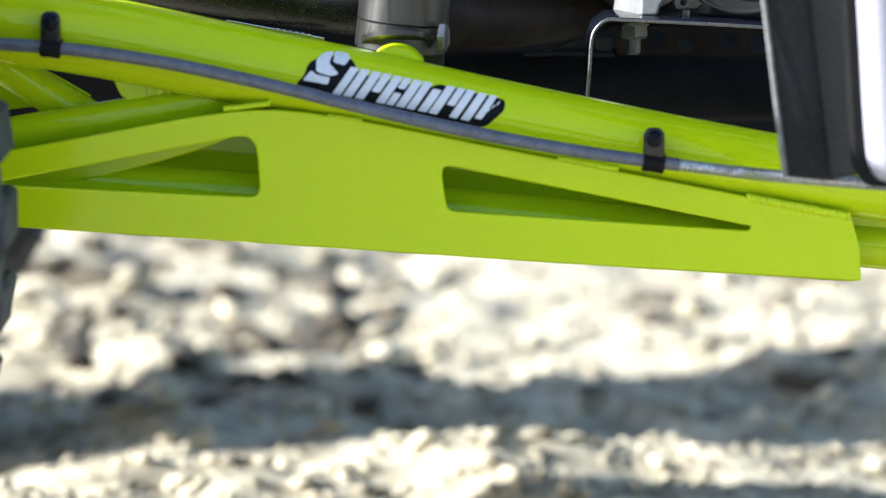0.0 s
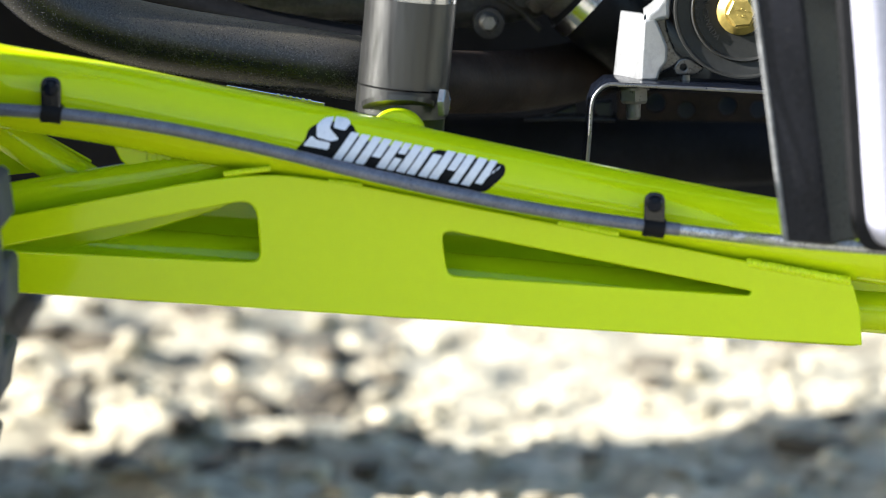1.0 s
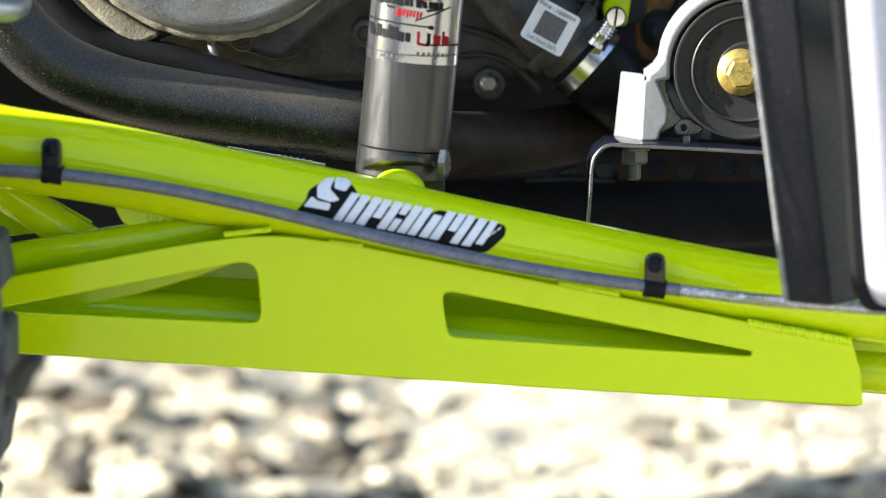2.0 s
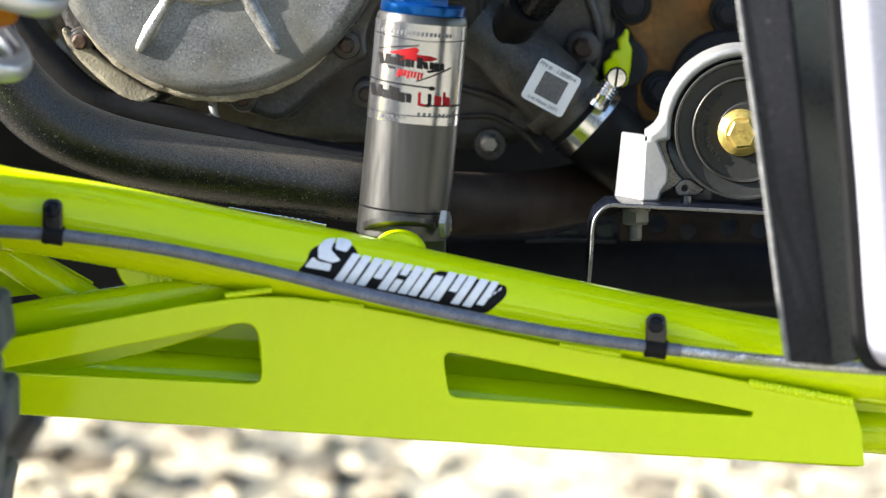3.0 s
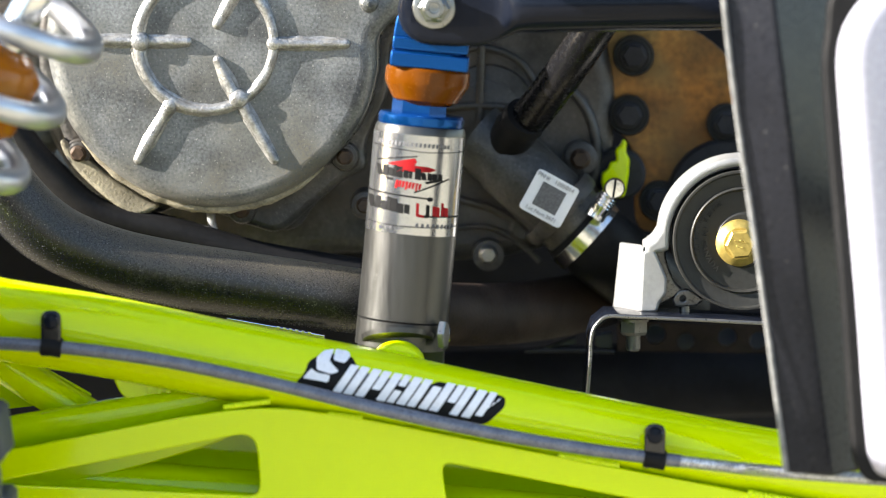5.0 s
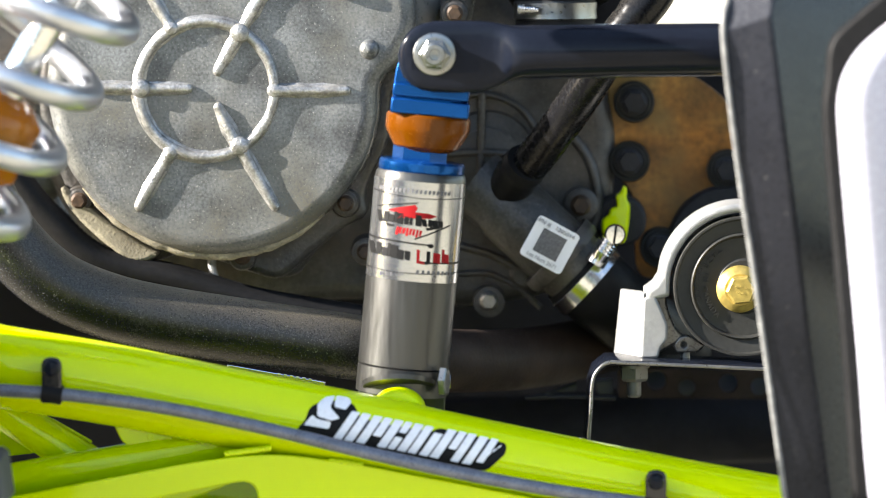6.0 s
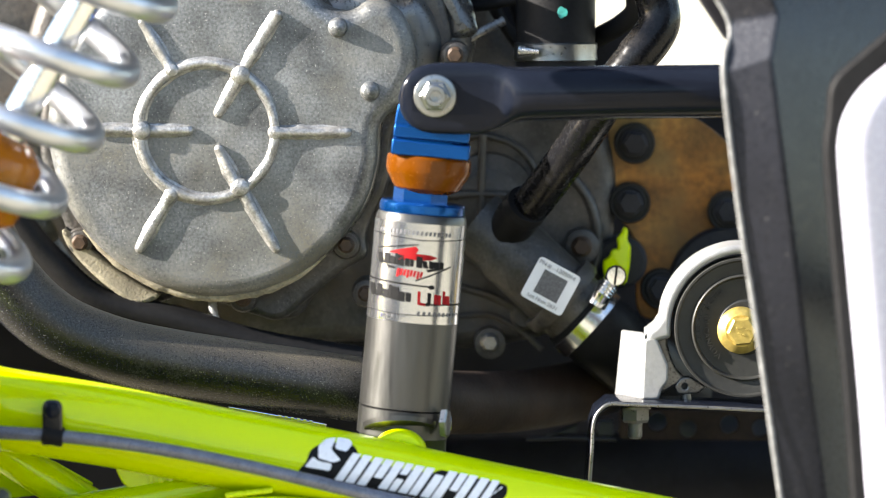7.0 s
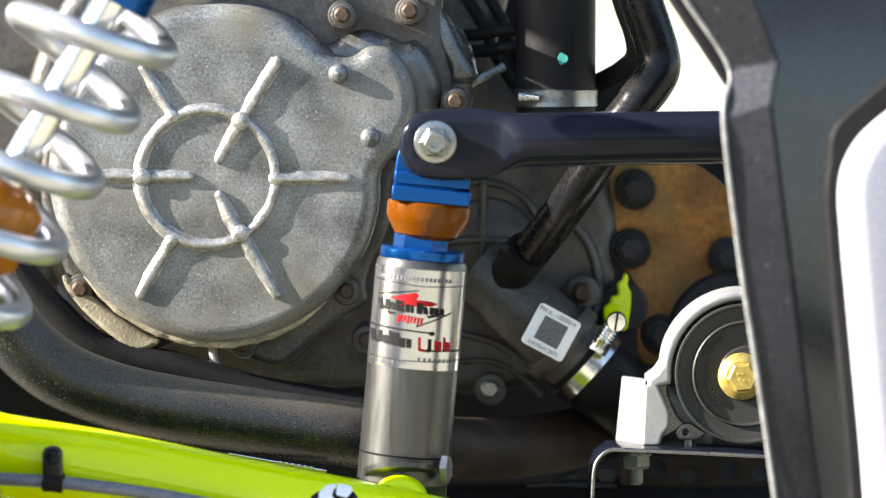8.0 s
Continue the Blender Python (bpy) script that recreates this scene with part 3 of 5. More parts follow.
part("sleeve", bar([(-0.3106, -0.012, 0.3812), (-0.2693, -0.012, 0.3792), (-0.2349, -0.012, 0.3769), (-0.2005, -0.012, 0.3729), (-0.1661, -0.012, 0.3675), (-0.1316, -0.012, 0.3606), (-0.0972, -0.012, 0.3528), (-0.0627, -0.012, 0.3442), (-0.0281, -0.012, 0.336), (0.0065, -0.012, 0.3284), (0.0411, -0.012, 0.3216), (0.0757, -0.012, 0.3157), (0.1104, -0.012, 0.3106), (0.1457, -0.012, 0.3062)], 0.0041, 20), HOSE, brake_hose)
braid_line = glide([(0.1433, -0.012, 0.3064), (0.1797, -0.012, 0.3021), (0.2111, -0.049, 0.3042), (0.2684, -0.049, 0.3), (0.3306, -0.049, 0.2967)], 40)
part("braid", sweep(bmesh.new(), braid_line, [0.0039 if k % 2 else 0.0035 for k in range(len(braid_line))], 16), BRAID, brake_hose, "bare woven steel braid")


def hose_clip(c, w, top, low):
    ob = thing("hose_clip", "black rubber-lined clip holding the brake hose", "clip", group="hose clips")
    x, y, z = c
    strap = fillet([(x - w, z - low), (x - w, z + top), (x + w, z + top), (x + w, z - low)], [0.001, w * 0.98, w * 0.98, 0.001], 10)
    part("tongue", slab([strap], y - 0.004, 0.004, 0.0014, 4), GLOSS, ob)
    part("loop", bar([(x - w, y, z - low * 0.45), (x + w, y, z - low * 0.62)], 0.0062, 24), RUBBER, ob)
    bm = turn([(0, 0), (0.0048, 0), (0.0052, 0.001), (0.004, 0.003), (0, 0.0036)], (x, y - 0.004, z + top - w * 1.05), (0, -1, 0), 24)
    part("screw", bm, SATIN, ob)
    part("shank", bar([(x, y, z + top - w * 1.05), (x, y + 0.016, z + top - w * 1.05)], 0.0022, 12), SATIN, ob)
    return ob


hose_clip((-0.2382, -0.012, 0.3838), 0.0062, 0.0158, 0.0123)
hose_clip((0.1301, -0.012, 0.3138), 0.0065, 0.0158, 0.0117)

# ---- frame ----
loom_line = glide([(-0.2854, 0.228, 0.4951), (-0.2629, 0.228, 0.4685), (-0.2292, 0.228, 0.4399), (-0.1762, 0.228, 0.4265), (-0.1233, 0.228, 0.411), (-0.0552, 0.228, 0.3994)], 22)
loom = thing("wiring_loom", "black ribbed wiring conduit and sleeve behind the frame tube", "conduit")
cut = int(len(loom_line) * 0.55)
part("conduit", sweep(bmesh.new(), loom_line[:cut], [0.0097 if k % 2 else 0.0093 for k in range(cut)], 24), RUBBER, loom, "ribbed split conduit")
part("sleeve", sweep(bmesh.new(), loom_line[cut - 6:], 0.0096, 24), RUBBER, loom)
chassis = thing("chassis", "black chassis tubes and panels round the engine, dusty", "chassis")
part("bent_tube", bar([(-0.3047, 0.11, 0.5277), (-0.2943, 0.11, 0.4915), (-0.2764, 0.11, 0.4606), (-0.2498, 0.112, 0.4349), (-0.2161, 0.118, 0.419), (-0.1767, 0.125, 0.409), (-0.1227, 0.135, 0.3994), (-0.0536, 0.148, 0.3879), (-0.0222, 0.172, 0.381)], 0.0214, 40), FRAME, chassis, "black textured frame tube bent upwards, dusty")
# The bent tube's right run: shade put into a darker, browner material.
part("shaded_tube_run", bar([(-0.0536, 0.15, 0.3879), (-0.022, 0.173, 0.3808), (0.0053, 0.2, 0.374), (0.056, 0.29, 0.3657), (0.1093, 0.36, 0.368), (0.1675, 0.4, 0.384)], 0.0211, 32), BROWN, chassis, "dark tube run behind the link, its shade put into the colour")
# Backdrop sheet whose near-black colour carries the bay's shade.
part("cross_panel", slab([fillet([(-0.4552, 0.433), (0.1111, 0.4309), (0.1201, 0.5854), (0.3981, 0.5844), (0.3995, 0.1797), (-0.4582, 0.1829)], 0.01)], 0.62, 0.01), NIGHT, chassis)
part("pivot_bracket", slab([fillet([(0.4392, 0.2753), (0.4959, 0.2755), (0.4983, 0.2106), (0.4414, 0.2104)], 0.01)], 0.0, 0.26, 0.003), DARK, chassis)
part("panel_bracket", bar([(0.36, -0.085, 0.5), (0.36, 0.0, 0.45), (0.36, 0.2, 0.4)], 0.012, 14), DARK, chassis)
part("panel_bracket", bar([(0.36, 0.2, 0.4), (0.4, 0.3, 0.33), (0.42, 0.4, 0.262)], 0.012, 14), DARK, chassis)
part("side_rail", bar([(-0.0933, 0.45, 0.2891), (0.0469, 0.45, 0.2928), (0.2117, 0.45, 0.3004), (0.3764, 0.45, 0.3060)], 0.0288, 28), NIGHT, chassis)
part("perforated_rail", slab([fillet([(0.1226, 0.3550), (0.2330, 0.3524), (0.2331, 0.3321), (0.1226, 0.3336)], 0.003), ring2((0.1494, 0.3458), 0.0067, 24), ring2((0.1707, 0.3406), 0.0059, 24), ring2((0.1995, 0.3437), 0.0063, 24), ring2((0.2212, 0.3413), 0.0059, 24)], 0.33, 0.004, 0.0008), BROWN, chassis, "brown steel rail with round holes")
# Sheet behind the holes: their bluish light put into its colour.
part("rail_backing", slab([[(0.1334, 0.3520), (0.2348, 0.3502), (0.2348, 0.3298), (0.1334, 0.3312)]], 0.35000000000000003, 0.004, 0.0008), GAP_BLUE, chassis)
# Two added slivers painted blue for light between the lower parts.
part("gap_sliver", slab([fillet([(0.0721, 0.3322), (0.0948, 0.3410), (0.0944, 0.3346)], 0.001)], 0.36, 0.01, 0.001), GAP_BLUE, chassis, "dark blue sliver painted for light through a gap")
part("gap_sliver", slab([fillet([(0.1076, 0.3422), (0.1203, 0.3437), (0.1203, 0.3325), (0.1092, 0.3325)], 0.002)], 0.36, 0.01, 0.001), GAP_BLUE, chassis)
part("lower_ledge", bar([(0.0562, 0.270, 0.3408), (0.0871, 0.270, 0.3415), (0.1179, 0.270, 0.3403)], 0.0016, 10), DARK, chassis)
# Unseen belly plate, its outline set by the shadow it casts on the ground.
skid = bmesh.new()
low = [skid.verts.new((x, y, 0.26)) for x, y in ((-1.0, 0.52), (-0.27, 0.245), (1.4, 0.17), (1.4, 0.4), (-0.24, 0.38), (-0.47, 0.4), (-1.0, 0.5))]
skid.faces.new(low)
bmesh.ops.solidify(skid, geom=skid.faces[:], thickness=0.008)
part("shadow_skid_plate", skid, NIGHT, chassis)


# Unseen panel added to keep low sun out of the engine bay.
part("sun_block_panel", block((-0.75, 0.385, 0.45), (0.012, 0.47, 0.6), 0.004), NIGHT, chassis)
strip_plate = part("stamped_strip", block((-0.1076, 0.13, 0.3723), (0.0647, 0.003, 0.0036), 0.0008, (0, 10.5, 0)), CHROME, chassis, "bright stamped metal strip")
for c in ((-0.1057, 0.128, 0.3729), (-0.1017, 0.128, 0.3722), (-0.0977, 0.128, 0.3715), (-0.0937, 0.128, 0.3708), (-0.0897, 0.128, 0.3701), (-0.0857, 0.128, 0.3693)):
    part("raised_bar", block(c, (0.0022, 0.002, 0.0025), 0.0003, (0, 10.5, 0)), CHROME, strip_plate)
# Unseen bed added overhead to keep sky light off the engine.
bed = thing("shading_bed", "unseen black bed added above the engine to block sky light", "cargo bed")
part("bed_floor", block((0.35, 0.82, 0.97), (2.0, 1.22, 0.02), 0.004), DARK, bed)
for c, sz in (((0.35, 0.22, 1.1), (2.0, 0.02, 0.26)), ((0.35, 1.42, 1.1), (2.0, 0.02, 0.26)), ((-0.64, 0.82, 1.1), (0.02, 1.18, 0.26)), ((1.34, 0.82, 1.1), (0.02, 1.18, 0.26))):
    part("bed_wall", block(c, sz, 0.004), DARK, bed)
# Unseen lip and skirt added to block low sun on pipe and hose.
part("sun_block_lip", block((-0.64, 0.13, 0.985), (0.02, 0.3, 0.056), 0.004), DARK, bed)
part("sun_block_skirt", block((-0.64, 0.36, 0.92), (0.02, 0.484, 0.08), 0.004), DARK, bed)
for x, y in ((0.5, 0.55), (1.2, 0.45), (1.2, 0.6), (0.8, 0.5)):
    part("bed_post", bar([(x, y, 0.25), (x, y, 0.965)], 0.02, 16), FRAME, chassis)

# ---- engine ----
engine = thing("engine", "grey cast-aluminium engine with a ribbed round side cover", "engine")
YC = 0.2
rim = []
cx, cz = (-0.1517, 0.5562)
cover_out = loop2([(-0.2613, 0.5492), (-0.2572, 0.5865), (-0.24, 0.6238), (-0.21, 0.6516), (-0.1688, 0.6674), (-0.1278, 0.668), (-0.0981, 0.6568), (-0.0776, 0.6388), (-0.0609, 0.6343), (-0.0478, 0.6409), (-0.031, 0.6371), (-0.0199, 0.6192), (-0.017, 0.5968), (-0.0276, 0.5745), (-0.0418, 0.5577), (-0.0435, 0.5334), (-0.0522, 0.5053), (-0.071, 0.4792), (-0.0955, 0.4594), (-0.1255, 0.4475), (-0.1555, 0.4446), (-0.1854, 0.4507), (-0.2097, 0.4628), (-0.232, 0.4816), (-0.2504, 0.508)])
part("side_cover", slab([cover_out], YC, 0.045, 0.011, 8), CAST, engine, "ribbed cast aluminium side cover", sharp=60)


def rib(pts, r, y=YC, flare=0.0, foot=1.38):
    """A cast rib with a broad foot that runs out into the cover; flare widens its first end."""
    bm = bmesh.new()
    n = len(pts) - 1
    swell = [(1 + flare * max(0.0, 1 - 2.6 * k / n) ** 2) * (0.94 + 0.22 * noise.noise(Vector((x * 90, z * 90, 0)))) for k, (x, z) in enumerate(pts)]
    sweep(bm, [Vector((x, y - r * 0.1, z)) for x, z in pts], [r * w for w in swell], 16, flat=0.95)
    sweep(bm, [Vector((x, y, z)) for x, z in pts], [r * (1 + (foot - 1) * min(1.0, 3.0 * k / n, 3.0 * (n - k) / n)) * w for k, w in enumerate(swell)], 16, flat=0.32)
    for x, z in (pts[0], pts[-1]):
        bmesh.ops.create_uvsphere(bm, u_segments=14, v_segments=8, radius=r * 0.9, matrix=Matrix.Translation((x, y - r * 0.1, z)) @ Matrix.Diagonal((1, 0.95, 1, 1)))
    return bm


def knob(c, r, high):
    return turn([(r * 1.1, -0.002), (r, high * 0.5), (r * 0.93, high * 0.8), (r * 0.75, high), (0, high * 1.08)], (c[0], YC, c[1]), (0, -1, 0), 28)


ring_c, ring_r = (-0.1556, 0.5548), 0.045
part("ring_rib", rib([(p[0], p[1]) for p in ring2(ring_c, ring_r, 64)] + [(ring_c[0] + ring_r, ring_c[1])], 0.0036), RIB_BRIGHT, engine)
R = 0.0037
for pts in ([(-0.109, 0.6315), (-0.1334, 0.5919)], [(-0.1334, 0.5919), (-0.1481, 0.5666)], [(-0.1102, 0.5538), (-0.0633, 0.5537)],
            [(-0.1339, 0.5174), (-0.1107, 0.477)], [(-0.1365, 0.5193), (-0.1479, 0.5428)], [(-0.1797, 0.5127), (-0.2009, 0.4773)],
            [(-0.1988, 0.5553), (-0.2323, 0.5562)], [(-0.1988, 0.5553), (-0.1679, 0.5552)], [(-0.1784, 0.5954), (-0.1975, 0.6267)]):
    part("radial_rib", rib([(pts[0][0] + (pts[1][0] - pts[0][0]) * k / 12, pts[0][1] + (pts[1][1] - pts[0][1]) * k / 12) for k in range(13)], R, flare=0.4), RIB_BRIGHT, engine)
for c in ((-0.1334, 0.5919), (-0.1988, 0.5553), (-0.1339, 0.5174)):
    part("rib_boss", knob(c, 0.0064, 0.0052), RIB_BRIGHT, engine)
for c in ((-0.1787, 0.595), (-0.1797, 0.5131), (-0.1106, 0.5538)):
    part("rib_boss", knob(c, 0.0049, 0.004), RIB_BRIGHT, engine)
for c in ((-0.0689, 0.6229), (-0.0479, 0.5808)):
    part("cover_boss", turn([(0.0067, -0.002), (0.0065, 0.002), (0.0056, 0.0046), (0.0034, 0.0064), (0, 0.007)], (c[0], YC, c[1]), (0, -1, 0), 28), CAST, engine)

part("cover_rim", slab([[(cx + (x - cx) * 1.015, cz + (z - cz) * 1.018) for x, z in cover_out]], YC + 0.02, 0.02, 0.004, 3), CASTDARK, engine, sharp=60)
low_edge = [(x, z) for x, z in cover_out if z < 0.49 and x < -0.075]
part("sandy_edge", sweep(bmesh.new(), [(cx + (x - cx) * 1.004, YC + 0.0125, cz + (z - cz) * 1.004) for x, z in low_edge], [(0.0036 + 0.0016 * noise.noise(Vector((x * 160, z * 160, 2)))) * min(1.0, 0.2 + 0.12 * k, 0.2 + 0.12 * (len(low_edge) - 1 - k)) for k, (x, z) in enumerate(low_edge)], 14), SANDY, engine, "sandy lower edge of the cover, sunlit cream put into its colour", sharp=60)
part("sandy_flange", slab([loop2([(-0.2539, 0.4886), (-0.2396, 0.4783), (-0.2209, 0.4643), (-0.1976, 0.4490), (-0.1897, 0.4437), (-0.2048, 0.4377), (-0.2229, 0.4484), (-0.2405, 0.4640), (-0.2517, 0.4784)])], 0.222, 0.02, 0.003, 3), SANDY, engine, "sandy lower flange, sunlit cream put into its colour", sharp=60)
part("gear_housing", slab([loop2([(-0.42, 0.47), (-0.33, 0.45), (-0.25, 0.5), (-0.24, 0.66), (-0.29, 0.74), (-0.4, 0.75)])], 0.36, 0.2, 0.014, 4), BLOCK, engine, sharp=60)
flange = loop2([(-0.27, 0.548), (-0.2553, 0.4949), (-0.2405, 0.4664), (-0.216, 0.4492), (-0.1983, 0.437), (-0.1725, 0.4434), (-0.146, 0.4368), (-0.1271, 0.4299), (-0.1081, 0.4268), (-0.0853, 0.4449), (-0.0663, 0.4601), (-0.0511, 0.4695), (-0.051, 0.4866), (-0.0357, 0.5206), (-0.0318, 0.5547), (-0.0014, 0.5773), (0.0063, 0.615), (-0.0012, 0.6489), (-0.0085, 0.6941), (-0.1065, 0.702), (-0.2007, 0.6948), (-0.2541, 0.6348)])
# The darker casting puts the shade below the cover into the flange.
part("crankcase_flange", slab([flange], 0.232, 0.05, 0.005, 4), BLOCK, engine, sharp=60)
part("crankcase", slab([loop2([(-0.29, 0.5449), (-0.2441, 0.4431), (-0.1428, 0.4036), (-0.0568, 0.4032), (0.0291, 0.399), (0.0995, 0.4223), (0.1192, 0.4848), (0.1153, 0.5434), (0.0842, 0.5864), (0.0376, 0.6254), (0.0379, 0.7031), (-0.1096, 0.7191), (-0.2262, 0.7079), (-0.2813, 0.6344)])], 0.32, 0.25, 0.012, 4), BLOCK, engine, sharp=60)
# upper part of the crankcase beside the cover
part("cam_housing", slab([loop2([(-0.0990, 0.6268), (-0.0839, 0.6387), (-0.0695, 0.6462), (-0.0537, 0.6521), (-0.0372, 0.6483), (-0.0267, 0.6438), (-0.0169, 0.6445), (-0.0072, 0.6332), (-0.0009, 0.6144), (-0.0029, 0.5945), (-0.0104, 0.5776), (-0.0241, 0.5626), (-0.0541, 0.5740), (-0.0841, 0.5967)], 8)], 0.219, 0.05, 0.0145, 9), CASTDARK, engine, "smooth cast camshaft housing", sharp=70)
part("casing_shoulder", slab([loop2([(-0.0155, 0.6520), (0.0004, 0.6655), (0.0121, 0.6443), (0.0237, 0.6201), (0.0048, 0.6126), (-0.0027, 0.6323)], 8)], 0.238, 0.05, 0.012, 8), CASTDARK, engine, sharp=70)
part("housing_step", slab([loop2([(-0.0917, 0.7059), (-0.0654, 0.6718), (-0.0503, 0.6635), (-0.0238, 0.6755), (0.0065, 0.6602), (0.0223, 0.6299), (0.0176, 0.5921), (-0.0053, 0.5542), (-0.0697, 0.5772), (-0.0996, 0.6493)])], 0.242, 0.05, 0.015, 8), CASTDARK, engine, sharp=70)
part("hose_bracket", bar([(0.0185, 0.250, 0.6139), (0.0284, 0.250, 0.6199), (0.0418, 0.255, 0.6267)], 0.0032, 12, flat=0.5), CASTDARK, engine, "dull cast hose bracket")
# Dark sheet added to fill the gap behind the hoses with shade.
part("rear_filler", slab([fillet([(-0.0008, 0.753), (0.0874, 0.7527), (0.0911, 0.6124), (0.1031, 0.5681), (-0.0016, 0.5524)], 0.01)], 0.4, 0.06, 0.004), NIGHT, engine)
for c in ((-0.0663, 0.2, 0.6615), (-0.0216, 0.2, 0.6639), (0.0084, 0.2, 0.6042), (-0.0647, 0.215, 0.4774), (-0.2427, 0.215, 0.4796), (-0.1341, 0.22, 0.4414), (-0.0519, 0.225, 0.4441)):
    part("washer", turn([(0.0079, -0.004), (0.0079, 0.0012), (0.0064, 0.0018), (0, 0.0018)], (c[0], c[1] + 0.009, c[2]), (0, -1, 0), 24), BLOCK, engine)
    part("bolt_pad", turn([(0.0098, -0.03), (0.0098, 0), (0.0087, 0.002), (0, 0.002)], (c[0], c[1] + 0.012, c[2]), (0, -1, 0), 28), BLOCK, engine)
    flange_bolt("bolt", (c[0], c[1] + 0.0072, c[2]), 0.0083, RUST, engine, label="rusty hexagon bolt")
# Bright post added for a white streak of light below the cover.
part("bright_post", bar([(-0.1553, 0.235, 0.4425), (-0.1546, 0.235, 0.4326), (-0.1528, 0.235, 0.4258)], 0.0029, 14), ALUM, engine, "small bright post built for a glimpse of light")
flange_bolt("bolt", (0.0321, 0.298, 0.4048), 0.0098, STEEL, engine, label="dull zinc bolt")
part("bolt_pad", turn([(0.0112, -0.03), (0.0106, 0), (0, 0.001)], (0.0322, 0.302, 0.4036), (0, -1, 0), 28), BLOCK, engine)
for c, r0 in (((0.0954, 0.302, 0.4706), 30), ((0.0567, 0.315, 0.422), 26)):
    part("bolt_pad", turn([(r0 * 0.0004, -0.03), (r0 * 0.0004, 0), (r0 * 0.0003, 0.002), (0, 0.0015)], c, (0, -1, 0), 28), BLOCK, engine)
flange_bolt("bolt", (0.0953, 0.298, 0.4708), 0.0107, RUST, engine, label="rusty hexagon bolt")
for pts, w in (([(0.0117, 0.318, 0.4416), (0.0371, 0.316, 0.4338), (0.0645, 0.316, 0.416), (0.088, 0.318, 0.402)], 9), ([(0.0117, 0.318, 0.4219), (0.0332, 0.318, 0.4218), (0.0528, 0.318, 0.4119), (0.0684, 0.318, 0.3981)], 7),
               ([(0.0023, 0.316, 0.5377), (0.0257, 0.314, 0.5467), (0.053, 0.314, 0.5376), (0.0706, 0.316, 0.512)], 8), ([(0.0843, 0.316, 0.5237), (0.1018, 0.316, 0.5002), (0.1077, 0.316, 0.4688), (0.0999, 0.318, 0.4412)], 12)):
    part("cast_rib", bar(pts, w * 0.0003, 14), BLOCK, engine)
part("casting_lug", slab([loop2([(-0.1241, 0.4401), (-0.1195, 0.4314), (-0.1074, 0.4264), (-0.0960, 0.4298), (-0.0860, 0.4428), (-0.0738, 0.4561), (-0.0601, 0.4660), (-0.0586, 0.4744), (-0.0692, 0.4767), (-0.0920, 0.4618)])], 0.238, 0.03, 0.005, 4), BLOCK, engine, "stained cast lug", sharp=60)
part("lug_recess", slab([loop2([(-0.1133, 0.4479), (-0.1050, 0.4494), (-0.1027, 0.4403), (-0.1073, 0.4342), (-0.1111, 0.4403)])], 0.2365, 0.004, 0.001), RUST, engine, "rust-brown recess")
# coolant pump outlet, its hose and clamp
part("pump_housing", turn([(0.0365, -0.06), (0.0365, -0.004), (0.0338, 0), (0.0231, 0.002), (0.0231, 0.006), (0.02, 0.007), (0, 0.008)], (0.0315, 0.318, 0.5003), (0, -1, 0), 48), BLOCK, engine)
part("pump_rib", bar([(-0.0037, 0.308, 0.5049), (0.0256, 0.308, 0.5068), (0.0645, 0.308, 0.5047)], 0.0027, 12), BLOCK, engine)
part("pump_rib", bar([(0.0276, 0.308, 0.5477), (0.0263, 0.308, 0.5087), (0.0254, 0.308, 0.4697)], 0.0027, 12), BLOCK, engine)
part("outlet_pipe", bar([(0.0234, 0.293, 0.487), (0.0446, 0.288, 0.4709), (0.0676, 0.283, 0.4499), (0.0985, 0.283, 0.4207)], [0.0237] * 8 + [0.0252] * 17, 36), BLOCK, engine, "dull cast coolant pipe")
part("outlet_collar", turn([(0.0298, 0), (0.0305, 0.003), (0.0305, 0.008), (0.029, 0.011)], (0.0773, 0.283, 0.4409), Vector((0.0985, 0.283, 0.4207)) - Vector((0.0676, 0.283, 0.4499)), 40), BLOCK, engine)
tagged(part("coolant_hose", bar([(0.0908, 0.283, 0.4277), (0.1064, 0.286, 0.4134), (0.1275, 0.323, 0.3942), (0.167, 0.393, 0.3583)], 0.0267, 36), RUBBER), "black rubber coolant hose clamped to the pump outlet", "hose")
clamp = thing("hose_clamp", "bright steel worm-drive clamp round the coolant hose", "hose clamp", group="hose clamps")
way = (Vector((0.1063, 0.283, 0.4136)) - Vector((0.0908, 0.283, 0.4277))).normalized()
part("band", turn([(0.0278, -0.0055), (0.0286, -0.005), (0.0286, 0.005), (0.0278, 0.0055)], (0.0985, 0.283, 0.4207), way, 48), CHROME, clamp)
part("screw_housing", bar([(0.1032, 0.253, 0.434), (0.112, 0.253, 0.4481)], 0.0072, 16), CHROME, clamp)
part("worm_screw", turn([(0.0049, -0.006), (0.0053, -0.004)] + [(0.0053 if k % 2 else 0.0064, 0.0012 * k) for k in range(9)] + [(0, 0.0098)], (0.108, 0.25, 0.4419), Vector((0.1145, 0.25, 0.4522)) - Vector((0.108, 0.25, 0.4419)), 20), CHROME, clamp)
head = turn([(0.0064, -0.004), (0.0072, 0), (0.006, 0.003), (0, 0.0032)], (0.1166, 0.246, 0.4544), (0, -1, 0), 28)
part("screw_head", head, CHROME, clamp)
part("screw_slot", block((0.1164, 0.2415, 0.4547), (0.0014, 0.002, 0.012), 0.0002, (0, 8, 0)), INK, clamp)
# paper label on the outlet pipe
lx, ly, lz = (0.0725, 0.2445, 0.4476)
